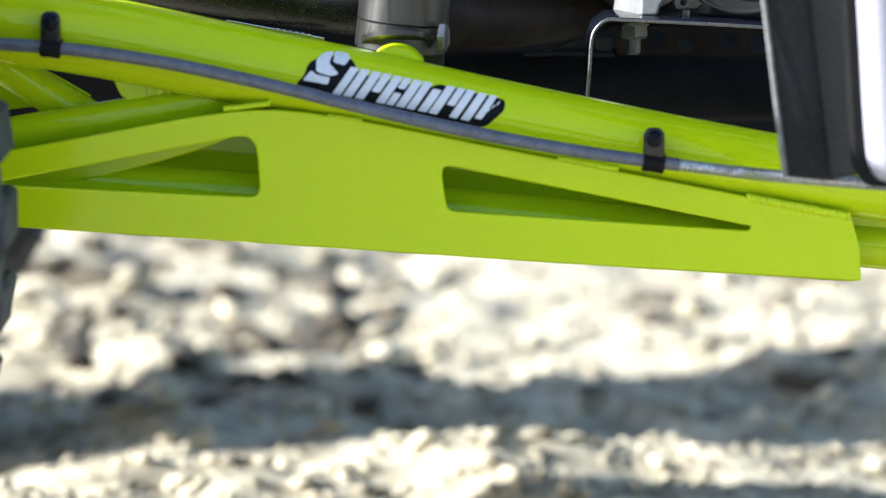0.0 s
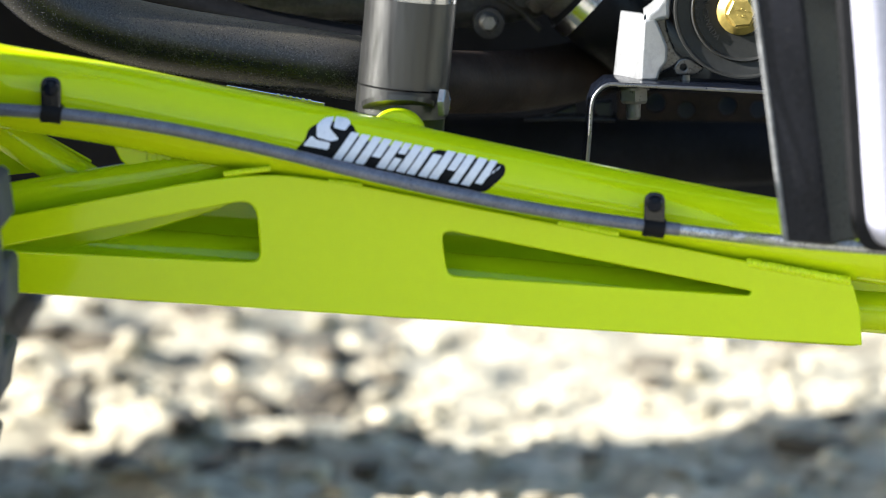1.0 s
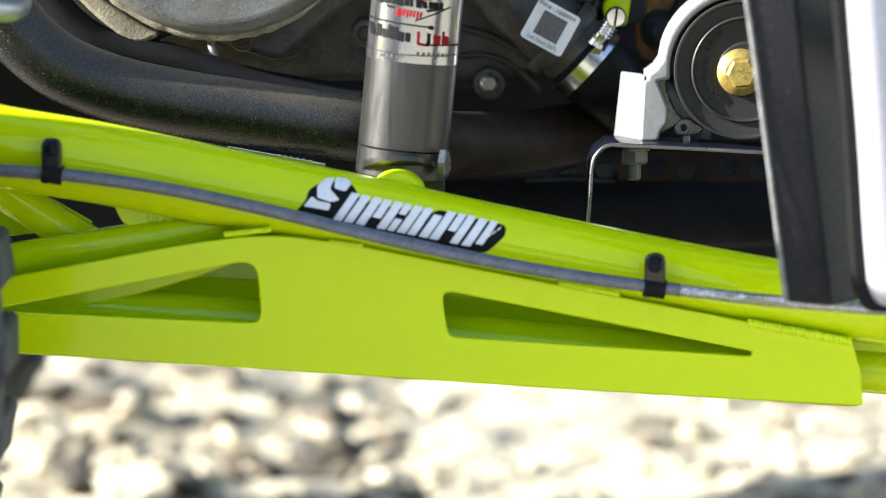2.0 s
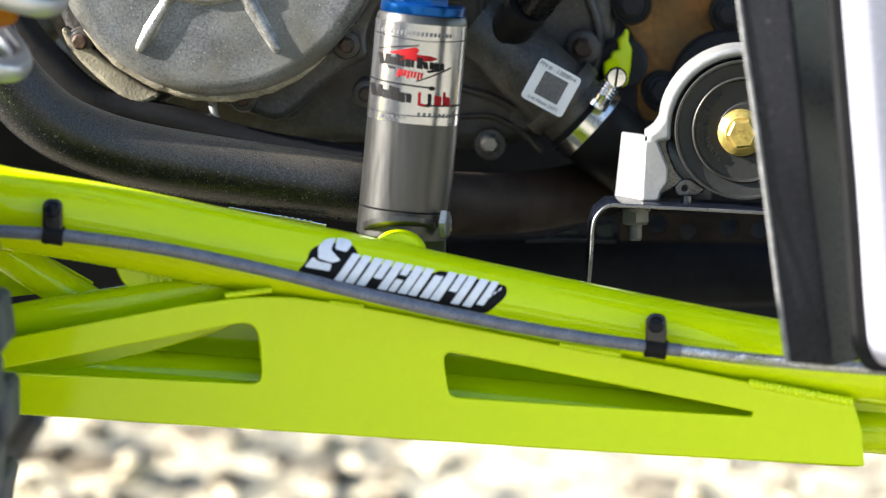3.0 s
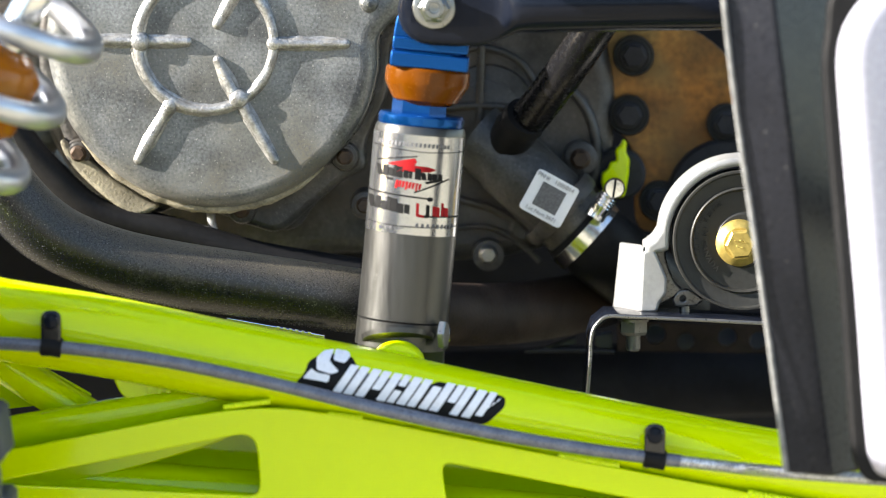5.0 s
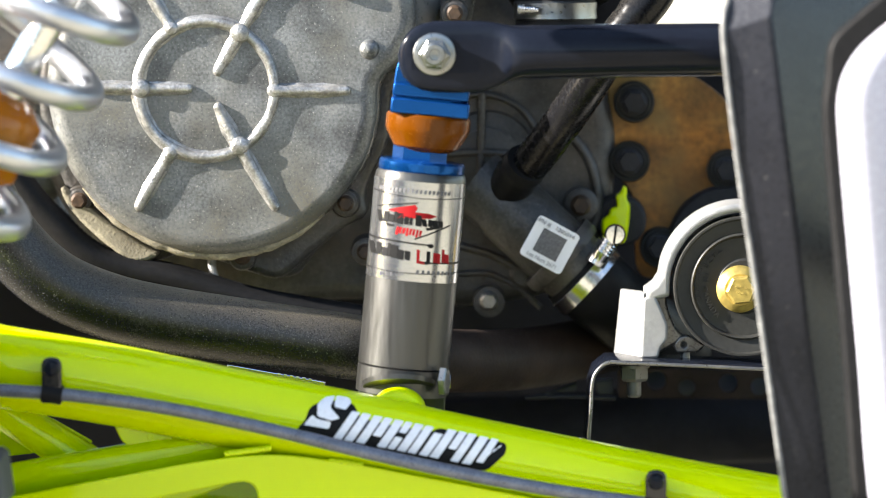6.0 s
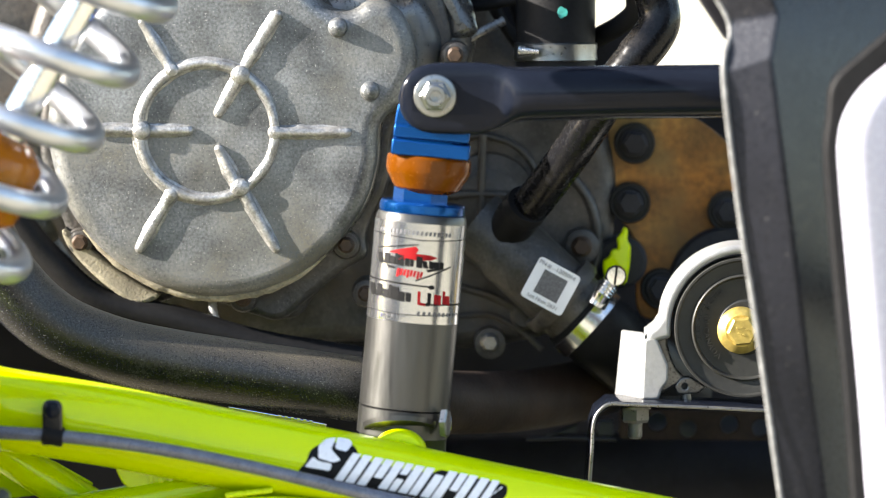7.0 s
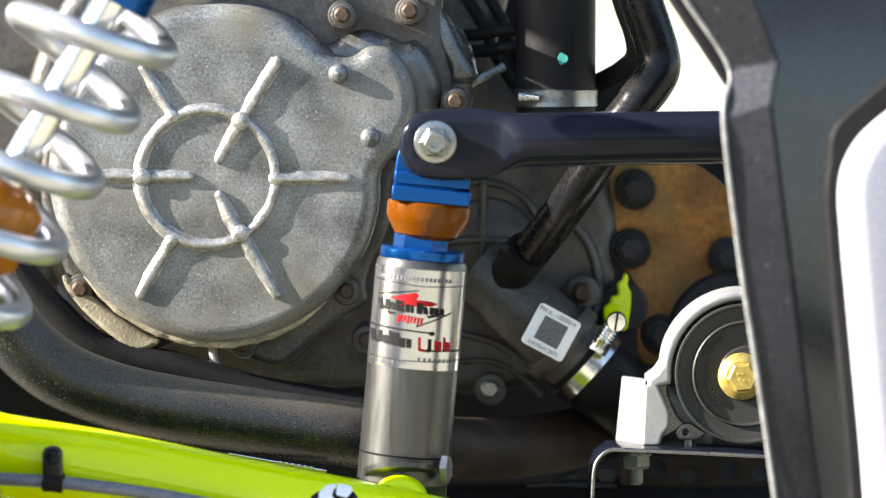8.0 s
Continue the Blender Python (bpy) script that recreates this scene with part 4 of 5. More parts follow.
label = tagged(part("part_label", slab([fillet([(-0.0157, -0.015), (-0.0157, 0.015), (0.0157, 0.015), (0.0157, -0.015)], 0.003)], 0, 0.0006, 0.0001), PAPER), "white paper part-number label stuck on the coolant pipe", "label")
label.matrix_world = pose(lx, ly, lz, 0, 28.5, 0)
words("PN #   1205014", 0.0042, facing(-0.001, -0.0004, 0.0117), GREYINK, "printed_line", label)
words("Lot Num 2671", 0.0038, facing(0.0, -0.0004, -0.0118), GREYINK, "printed_line", label)
part("printed_square", slab([[(-0.0088, -0.0085), (-0.0088, 0.0085), (0.0088, 0.0085), (0.0088, -0.0085)]], -0.0003, 0.0005, 0.0), DARKINK, label)

# ---- upper hoses and pipes ----
breather = thing("breather_hose", "thick black rubber hose with a teal paint mark", "hose")
part("hose", bar([(0.0772, 0.26, 0.7323), (0.0767, 0.26, 0.6486), (0.0766, 0.26, 0.5899)], 0.0268, 36), RUBBER, breather)
part("cuff", turn([(0.0252, -0.03), (0.0275, -0.03), (0.0279, -0.002), (0.0268, 0.0)], (0.0766, 0.26, 0.5906), (0, 0, 1), 40), RUBBER, breather, "moulded rubber cuff below the clamp")
mark = slab([loop2([(0.0034 * math.cos(a) * (1 + 0.2 * math.sin(5 * a)), 0.0037 * math.sin(a) * (1 + 0.2 * math.cos(3 * a))) for a in (k * 0.628 for k in range(10))])], 0, 0.0006, 0.0001)
mark.transform(Matrix.Translation((0.0804, 0.2322, 0.632)))
tagged(part("paint_mark", mark, TEAL), "small teal inspection paint dot on the hose", "paint mark")
clamp2 = thing("hose_clamp", "bright steel band clamp round the black hose", "hose clamp", group="hose clamps")
part("band", turn([(0.0271, 0), (0.0283, 0.0008), (0.0279, 0.006), (0.0283, 0.0115), (0.0271, 0.0125)], (0.0766, 0.26, 0.599), (0, 0, 1), 48), NICKEL, clamp2)
thread = [(0.002 + 0.0001 * k + (0.0006 if k % 2 else 0), 0.0008 * k) for k in range(18)]
part("worm_screw", turn([(0, 0)] + thread + [(0, 0.0142)], (0.0646, 0.2315, 0.6058), (-1, 0.12, 0.06), 18), CHROME, clamp2, "threaded worm screw", sharp=20)
fuel = thing("fuel_pipe", "bent satin black pipe running down to the engine", "pipe")
part("pipe", bar([(0.1250, 0.200, 0.6931), (0.1313, 0.200, 0.6708), (0.1376, 0.200, 0.6521), (0.1424, 0.200, 0.6365), (0.1431, 0.198, 0.6253), (0.1373, 0.195, 0.6142), (0.1260, 0.192, 0.6009), (0.1127, 0.195, 0.5830), (0.0923, 0.210, 0.5493), (0.0676, 0.245, 0.5126), (0.0445, 0.280, 0.4823)], [0.0139] * 48 + [0.0132] * 33, 36), PIPE, fuel)
part("boot", bar([(0.0575, 0.2545, 0.5025), (0.0494, 0.268, 0.4909), (0.0442, 0.280, 0.4810)], [0.0147] * 2 + [0.0154] * 2 + [0.0149] * 13, 32), RUBBER, fuel, "rubber boot at the pipe's foot")
part("boot_clip", block((0.0402, 0.258, 0.5005), (0.006, 0.004, 0.005), 0.001, (0, 30, 0)), RUBBER, fuel)
# Added dark sheet that closes a bright gap beside the pipe.
part("dark_filler", slab([fillet([(0.0956, 0.6106), (0.1119, 0.6206), (0.1297, 0.6283), (0.1479, 0.6019), (0.1421, 0.5864), (0.0956, 0.5866)], 0.004)], 0.3, 0.04, 0.004), NIGHT, chassis)
tagged(part("thin_hose", bar([(0.1146, 0.245, 0.6939), (0.1218, 0.245, 0.6674), (0.1286, 0.245, 0.6477), (0.1296, 0.250, 0.6332), (0.1203, 0.262, 0.6233), (0.1072, 0.280, 0.6155), (0.0917, 0.300, 0.6067)], 0.0068, 20), RUBBER), "thin black rubber hose", "hose")
for a in ([(0.008, 0.31, 0.6868), (0.027, 0.31, 0.6564), (0.0385, 0.31, 0.6298), (0.057, 0.31, 0.6031)], [(0.019, 0.32, 0.6945), (0.038, 0.32, 0.664), (0.05, 0.32, 0.6373), (0.056, 0.32, 0.6182)], [(-0.01, 0.3, 0.6489), (0.0216, 0.28, 0.6481), (0.0445, 0.27, 0.6515), (0.0678, 0.28, 0.6487)], [(-0.01, 0.3, 0.6395), (0.0253, 0.28, 0.6367), (0.0463, 0.27, 0.64), (0.0678, 0.28, 0.639)]):
    tagged(part("cable", bar(a, 0.0042, 14), RUBBER), "black insulated cable beside the engine", "cable", "cables")

# ---- zinc plate and its bolts ----
plate = thing("drive_plate", "iridescent yellow zinc steel plate, stained and bolted", "plate")
hole = ring2((0.2026, 0.436), 0.0466, 40)
part("sheet", slab([loop2([(0.117, 0.5603), (0.1437, 0.5661), (0.1751, 0.5581), (0.2026, 0.5344), (0.2183, 0.495), (0.2144, 0.4517), (0.1987, 0.4281), (0.1633, 0.4203), (0.1377, 0.4204), (0.1338, 0.452), (0.1318, 0.4757), (0.1181, 0.4934), (0.1095, 0.5112), (0.1162, 0.5269)])], 0.33, 0.006, 0.001), ZINC, plate)
for c in ((0.133, 0.328, 0.5406), (0.1298, 0.328, 0.4994), (0.1977, 0.328, 0.4932), (0.1513, 0.328, 0.4395)):
    flange_bolt("bolt", (c[0], 0.322, c[2]), 0.0147, DARK, plate, flange=1.95, high=0.45, label="black flanged bolt")
    part("washer", turn([(0.0142, 0), (0.0142, 0.004), (0.0132, 0.0056), (0.0118, 0.0048), (0.0106, 0.0062), (0.0093, 0.005)], (c[0], 0.326, c[2]), (0, -1, 0), 32), GREY_RUBBER, plate)
part("lower_cover", turn([(0.0427, -0.002), (0.0427, 0.006), (0.0404, 0.009), (0, 0.009)], (0.1985, 0.328, 0.4401), (0, -1, 0), 48), DARK, plate)
lug = slab([fillet([(0.11, 0.4511), (0.1104, 0.4604), (0.1147, 0.4627), (0.1162, 0.4681), (0.1209, 0.4685), (0.1197, 0.4766), (0.1232, 0.4789), (0.1248, 0.4839), (0.1278, 0.482), (0.1271, 0.4742), (0.1298, 0.4704), (0.129, 0.4572), (0.1263, 0.4433), (0.117, 0.4433)], 0.004)], 0.305, 0.012, 0.002)
tagged(part("link_tab", lug, LIME), "lime green painted tab behind the hose clamp", "bracket")
# Dark disc put in for the shade behind the lime tab.
part("shade_disc", turn([(0.0186, -0.01), (0.0178, 0.006), (0.0155, 0.008), (0, 0.008)], (0.1236, 0.322, 0.4585), (0, -1, 0), 32), DARK, plate)

# ---- engine mount ----
mount = thing("engine_mount", "cast aluminium engine mount with a rubber bushing", "engine mount")
mc = (0.1990, 0.4241)
body = [(0.1345, 0.4131), (0.1348, 0.4210), (0.1375, 0.4228), (0.1408, 0.4254), (0.1442, 0.4306)] + ring2(mc, 0.0554, 44, 164, -40) + ring2(mc, 0.0487, 44, -40, 184) + [(0.1498, 0.4175), (0.1419, 0.4153)]
part("bracket", slab([body], 0.187, 0.045, 0.003, 4), ALUM, mount, "light cast aluminium bracket ring", sharp=60)
part("bracket_leg", slab([fillet([(0.1307, 0.3764), (0.1326, 0.4168), (0.1404, 0.4187), (0.1442, 0.4101), (0.1490, 0.3988), (0.1486, 0.3887), (0.1441, 0.3831), (0.1426, 0.3764)], 0.0025)], 0.187, 0.03, 0.0018, 3), ALUM, mount, sharp=60)
# Recessed web: the recess's shade is put into its darker metal.
part("bracket_web", slab([fillet([(0.1332, 0.4158), (0.1448, 0.4241), (0.1500, 0.4270), (0.1485, 0.4128), (0.1508, 0.4045), (0.1553, 0.3947), (0.1609, 0.3894), (0.1515, 0.3834), (0.1365, 0.3752), (0.1324, 0.3767)], 0.002)], 0.198, 0.025, 0.0015, 3), CASTDARK, mount, sharp=60)
foot = bmesh.new()
fa, fb, fc, fd = (Vector(p) for p in ((0.1319, 0.189, 0.3762), (0.1334, 0.189, 0.4204), (0.1195, 0.217, 0.4198), (0.1149, 0.217, 0.3744)))
deep = Vector((0.0, 0.012, 0))
ring_a = [foot.verts.new(v) for v in (fa, fb, fc, fd)]
ring_b = [foot.verts.new(v) for v in (fa + deep, fb + deep, fc + deep, fd + deep)]
foot.faces.new(ring_a)
foot.faces.new(ring_b[::-1])
for k in range(4):
    foot.faces.new((ring_a[k], ring_b[k], ring_b[(k + 1) % 4], ring_a[(k + 1) % 4]))
bmesh.ops.recalc_face_normals(foot, faces=foot.faces)
bmesh.ops.bevel(foot, geom=foot.edges[:], offset=0.0015, segments=3, profile=0.5, affect="EDGES")
part("bracket_foot", foot, ALUM, mount)
bush = turn([(0, -0.02), (0.0466, -0.02), (0.0466, 0.0002), (0.046, 0.0016), (0.0448, 0.0016), (0.0436, 0.0002), (0.0354, -0.0012), (0.0349, 0.0008), (0.0342, 0.0014), (0.0334, 0.0008), (0.0325, -0.0016), (0.0185, -0.0024), (0.017, -0.0012), (0, -0.0012)], (mc[0], 0.187, mc[1]), (0, -1, 0), 96)
part("bushing", bush, GREY_RUBBER, mount, "worn grey rubber bushing with raised rings", sharp=25)
bolt_at = Vector((0.1964, 0.187, 0.4226))
bolt = part("bolt", turn([(0.0154, -0.004), (0.0156, 0.0016), (0.015, 0.0026), (0.0128, 0.0044), (0.0105, 0.0062), (0, 0.0062)], bolt_at, (0, -1, 0), 48), GOLD, mount, "yellow zinc flange bolt", sharp=30)
head = bmesh.new()
hexhead(head, bolt_at + Vector((0, -0.005, 0)), (0, -1, 0), 0.0176, 0.0085, 20)
part("bolt_head", head, GOLD, bolt, sharp=25)
for k, (a, b) in enumerate(((-0.003, 0.0022), (0.0005, 0.0026), (0.0032, 0.0014), (-0.002, -0.0014), (0.0012, -0.0022))):
    part("raised_mark", block(bolt_at + Vector((a, -0.0136, b)), (0.0022, 0.0006, 0.0009), 0.0002, (0, 18, 0)), GOLD, bolt)
part("stud_lug", slab([fillet([(0.1529, 0.3844), (0.1570, 0.3900), (0.1634, 0.3911), (0.1686, 0.3877), (0.1746, 0.3843), (0.1690, 0.3794), (0.1551, 0.3791)], 0.002), ring2((0.1600, 0.3844), 0.0017, 20)], 0.196, 0.008, 0.0012, 3), CASTDARK, mount, "small dull steel lug with a hole")
part("lug_foot", bar([(0.1610, 0.2, 0.3802), (0.1614, 0.2, 0.3723)], 0.0032, 16), STEEL, mount)
for word, mid, far in (("MADE", 138, 0.0285), ("IN", 166, 0.0255), ("CANADA", 205, 0.0255)):
    n = len(word)
    for k, ch in enumerate(word):
        a = radians(mid + (k - (n - 1) / 2) * 8.8)
        words(ch, 0.0052, facing(mc[0] + far * math.cos(a), 0.1886, mc[1] + far * math.sin(a), -(math.degrees(a) + 90)), GREY_RUBBER, "raised_letter", mount, 0.0013)
for k in range(7):
    a = radians(152 + k * 7)
    part("raised_bar", block((mc[0] + 0.0312 * math.cos(a), 0.1884, mc[1] + 0.0312 * math.sin(a)), (0.003, 0.0007, 0.0022), 0.0002, (0, -math.degrees(a), 0)), GREY_RUBBER, mount)

shelf = thing("mount_shelf", "black folded steel shelf bracket under the engine mount", "bracket")
prof = [(0.0947, 0.313), (0.097, 0.343), (0.0981, 0.3618), (0.1008, 0.37), (0.1082, 0.376), (0.1209, 0.3759), (0.1657, 0.3739), (0.2141, 0.3714), (0.2589, 0.3694)]
strip = [Vector((p[0], 0, p[1])) for p in prof]
up = []
dn = []
for i, p in enumerate(strip):
    w = (strip[min(i + 1, len(strip) - 1)] - strip[max(i - 1, 0)]).normalized()
    nrm = Vector((-w.z, 0, w.x))
    up.append((p.x + nrm.x * 0.0016, p.z + nrm.z * 0.0016))
    dn.append((p.x - nrm.x * 0.0016, p.z - nrm.z * 0.0016))
# Bright strip laid where the fold catches the sun, a painted highlight.
part("lit_edge", bar([(x, 0.1652, z) for x, z in prof], 0.0013, 10), STEEL, shelf, "bright edge strip with sunlight put into its colour")
part("folded_plate", slab([up + dn[::-1]], 0.165, 0.05, 0.0005), SATIN, shelf)
bm = bmesh.new()
hexhead(bm, (0.1265, 0.185, 0.3729), (0, 0, -1), 0.0171, 0.011, 12)
turn([(0.0104, 0), (0.0104, 0.002)], (0.1265, 0.185, 0.3729), (0, 0, -1), 24, bm)
turn([(0.0048, 0), (0.0048, 0.018), (0.0037, 0.0195)], (0.1265, 0.185, 0.3706), (0, 0, -1), 18, bm)
part("nut", bm, CASTDARK, shelf, "dull grimy nut and stud", sharp=30)

# ---- sway-bar link ----
link = thing("sway_bar_link", "grey damper-style link with silver label, orange bumper and blue ends", "suspension link")
foot_p, top_p = Vector((-0.0264, 0.076, 0.3673)), Vector((-0.013, 0.076, 0.5086))
up_way = (top_p - foot_p).normalized()
LEN = (top_p - foot_p).length
RB = 0.0288
turned = [(RB - 0.002, LEN * 0.125), (RB, LEN * 0.127), (RB, LEN * 0.95), (RB * 0.985, LEN * 0.975), (RB * 0.95, LEN * 0.99), (0, LEN * 0.99)]
part("damper_body", turn(turned, foot_p, up_way, 72), GUNMETAL, link)
lower = turn([(RB, 0.0), (RB, LEN * 0.118), (RB - 0.0015, LEN * 0.125), (0, LEN * 0.125)], foot_p, up_way, 72)
part("lower_collar", lower, GUNMETAL, link)


def band_patch(bm, h0, h1, a0, a1, r, slant=0.0, n=None):
    """A patch on the body between two heights and two angles (0 faces the front, positive to the right)."""
    side = Vector((0, -1, 0))
    right = up_way.cross(side).normalized() * -1
    if right.x < 0:
        right = -right
    n = n or max(2, int(abs(a1 - a0) / 6))
    rows = []
    for h in (h0, h1):
        row = []
        for k in range(n + 1):
            a = radians(a0 + (a1 - a0) * k / n + (slant if h == h1 else 0))
            row.append(bm.verts.new(foot_p + up_way * h + (side * math.cos(a) + right * math.sin(a)) * r))
        rows.append(row)
    for k in range(n):
        bm.faces.new((rows[0][k], rows[0][k + 1], rows[1][k + 1], rows[1][k]))
    return bm


foil = bmesh.new()
band_patch(foil, LEN * 0.515, LEN * 0.955, -150, 78, RB + 0.0003)
foil = part("foil_label", foil, FOIL, link, "silver foil label with black and red shapes")
PXH = LEN / 396


def foil_shape(outline, mat, name="printed_shape"):
    """A flat printed shape on the foil, its corners given as degrees round the body and millimetres above its foot."""
    side = Vector((0, -1, 0))
    side = (side - up_way * side.dot(up_way)).normalized()
    right = up_way.cross(side)
    right = right if right.x > 0 else -right
    bm = slab([outline], 0, 0.0, 0.0)
    lo, hi = min(v.co.x for v in bm.verts), max(v.co.x for v in bm.verts)
    for c in range(math.ceil(lo / 6), math.ceil(hi / 6)):
        bmesh.ops.bisect_plane(bm, geom=bm.verts[:] + bm.edges[:] + bm.faces[:], plane_co=(c * 6, 0, 0), plane_no=(1, 0, 0))
    for v in bm.verts:
        a = radians(v.co.x)
        v.co = foot_p + up_way * v.co.z * 0.001 + (side * math.cos(a) + right * math.sin(a)) * (RB + 0.0006)
    return part(name, bm, mat, foil)


# rules and the maker's marks as plain leaning bars
for outline in (
    [(-58.2, 115.3), (-51, 115.2), (-46.8, 108.4), (-53.6, 108.4)],
    [(-44.5, 115.3), (-37.9, 115.2), (-38.1, 108.4), (-44.8, 108.6)],
    [(-35.7, 113.8), (-29.8, 113.5), (-29.7, 108.6), (-35.6, 108.8)],
    [(-28.7, 115.9), (-25.4, 115.8), (-24.8, 108.7), (-28.1, 108.9)],
    [(-23.8, 115.5), (-17.8, 115.2), (-17, 108.1), (-23.2, 108.5)],
    [(-15.1, 113.4), (-10, 113.2), (-9.9, 108.2), (-15, 108.5)],
    [(-8.6, 113.1), (-5, 112.8), (-5, 108.2), (-8.5, 108.5)],
    [(-1.2, 115.2), (5.2, 114.8), (5.7, 107.7), (-0.7, 108.1)],
    [(6.2, 112.8), (11.2, 112.3), (13, 107.8), (7.7, 108.2)],
    [(14.9, 112.7), (19.3, 112.3), (19.6, 107.7), (15, 108.1)],
    [(20.8, 112.5), (26.2, 112.1), (26.4, 107.9), (21, 108.3)],
    [(28.6, 112.4), (33.5, 112), (33.7, 108.1), (28.6, 108.5)],
    [(-75.5, 95.2), (-61, 95.3), (-55.8, 87.8), (-66.4, 87.8)],
    [(-53.2, 95.3), (-45.5, 95.2), (-45.6, 87.7), (-53.3, 87.7)],
    [(-42.8, 92.7), (-35.3, 92.5), (-35.1, 87.2), (-42.6, 87.4)],
    [(-34.3, 95.7), (-30.9, 95.6), (-29.9, 87.1), (-33.4, 87.2)],
    [(-29.3, 95), (-21.3, 94.6), (-20.5, 86.5), (-28.2, 86.8)],
    [(-19.3, 92.3), (-12.6, 91.9), (-12.3, 85.9), (-18.9, 86.3)],
    [(-10.5, 92.1), (-4.7, 91.7), (-4.5, 86.1), (-10.1, 86.4)],
    [(-40.7, 108.1), (-30.2, 107.6), (-29.1, 106), (-36.8, 106.2)],
    [(13.1, 107), (31.7, 109.3), (33.6, 108.2), (15.5, 105.6)],
    [(16.3, 92.9), (20.2, 92.6), (20.8, 85.2), (17.1, 85.4)],
):
    mid = sum(a for a, _ in outline) / len(outline)
    foil_shape([(mid + (a - mid) * 1.2, b) for a, b in outline], INK)
for outline in (
    [(-40.8, 116.2), (-3.7, 121.1), (0.1, 119.1), (-2.9, 116.5), (14.9, 116.3), (24.9, 114.8), (17, 113.1), (-24.6, 111.9), (-17.7, 114.7)],
    [(3.3, 93.5), (7.1, 93.2), (7.8, 84.7), (4.3, 85)],
    [(7.5, 86.5), (14, 86), (14.4, 84.3), (7.8, 84.7)],
    [(24.7, 92.1), (28.9, 91.8), (29.3, 85.7), (25.3, 86.1)],
    [(29.6, 91.8), (34.7, 91.4), (35.1, 85.4), (30, 85.8)],
    [(36.6, 94.4), (40.3, 94.1), (41.2, 85.9), (37.7, 86.3)],
    [(40.9, 91.6), (47.9, 91.1), (49.5, 85.4), (42.3, 85.9)],
    [(-24.4, 106.5), (-21.2, 106.4), (-22.7, 101.4), (-25.8, 101.5)],
    [(-19.9, 106.5), (-16.9, 106.4), (-18.5, 102.4), (-21.3, 102.5)],
    [(-15.6, 106.3), (-12.6, 106.2), (-14.2, 102.3), (-17, 102.5)],
    [(-11.4, 106.3), (-8.5, 106.1), (-9.8, 101.1), (-12.5, 101.3)],
    [(-7.2, 106.1), (-4.3, 105.9), (-5.8, 102), (-8.5, 102.2)],
    [(-3.1, 106), (-0.2, 105.7), (-1.7, 101.9), (-4.4, 102.1)],
    [(1, 105.8), (3.9, 105.6), (2.6, 100.8), (-0.1, 101)],
    [(5.1, 105.5), (8, 105.4), (6.5, 101.7), (3.8, 101.9)],
):
    foil_shape(outline, REDINK)
for outline in (
    [(-89.3, 99.2), (-26.7, 97.9), (20.9, 96.9), (21.1, 95.9), (-26.4, 96.9), (-89.3, 98)],
    [(17, 85.8), (44.2, 86.2), (84.1, 86.7), (87.6, 85.5), (44.5, 85.2), (17.2, 84.8)],
    [(-84.5, 79.6), (-22.6, 78.2), (13.2, 78.6), (74.9, 80.2), (75.2, 79.7), (13.3, 78), (-22.5, 77.7), (-83.5, 79.2)],
    [(-79.7, 127.9), (-32.4, 126.3), (4.6, 125.4), (89.3, 127.4), (89.3, 126.9), (4.7, 124.9), (-32.3, 125.8), (-79.1, 127.4)],
    [(-59.3, 118.1), (-0.6, 122.7), (-0.4, 122), (-56.3, 117.5)],
    [(-1.4, 100), (45.1, 110.1), (46.2, 109.4), (0.2, 99.4)],
):
    foil_shape(outline, INK, "printed_rule")
foil_shape([(20.1 + 4 * math.cos(k * 0.63), 96.2 + 1.44 * math.sin(k * 0.63)) for k in range(10)], INK)
foil_shape([(17.1 + 3.2 * math.cos(k * 0.63), 85.4 + 1.15 * math.sin(k * 0.63)) for k in range(10)], INK)
for k in range(19):
    a = -57.8 + 5.30 * k
    foil_shape([(a, 128.2), (a + 3.1, 128.2), (a + 3.6, 130.7), (a + 0.5, 130.7)], DARKINK)
for k in range(9):
    a = 4.8 + 6.84 * k
    foil_shape([(a, 78.1), (a + 3.4, 78.1), (a + 3.8, 80.6), (a + 0.4, 80.6)], DARKINK)
for k, ch in enumerate("IN THE USA //"):
    a = radians(-42.9 + k * 3.51)
    p = foot_p + up_way * 0.0777 + Vector((math.sin(a) * (RB + 0.0006), -math.cos(a) * (RB + 0.0006), 0))
    if ch != " ":
        words(ch, 0.0036, pose(*p, 0, 0, math.degrees(a)) @ pose(0, 0, 0, 90, 0, 0) @ pose(0, 0, 0, 0, 0, -5), DARKINK, "printed_letter", foil, 0.0001)

h = lambda px: px * PXH
cap = turn([(0, h(392)), (0.0263, h(392)), (0.027, h(396)), (0.027, h(408)), (0.0259, h(412)), (0, h(412))], foot_p, up_way, 60)
part("end_cap", cap, BLUE, link, "blue anodised cap", sharp=30)
hx = bmesh.new()
hexhead(hx, foot_p + up_way * h(410) + Vector((-0.002, 0, 0)), up_way, 0.0299, h(30), 8)
part("hex_gland", hx, BLUE, link, sharp=25)
part("shaft", bar([foot_p + up_way * h(430), foot_p + up_way * h(530)], 0.0078, 20), CHROME, link)
bump_base = foot_p + Vector((0.0014, 0, 0))
part("bump_stop", turn([(0, h(428)), (0.0156, h(428)), (0.0206, h(436)), (0.0256, h(460)), (0.0267, h(468)), (0.0267, h(488)), (0.0256, h(493)), (0, h(493))], bump_base, up_way, 60), ORANGE, link, "orange urethane bump stop", sharp=22)
tilt = math.degrees(math.atan2(up_way.x, up_way.z))
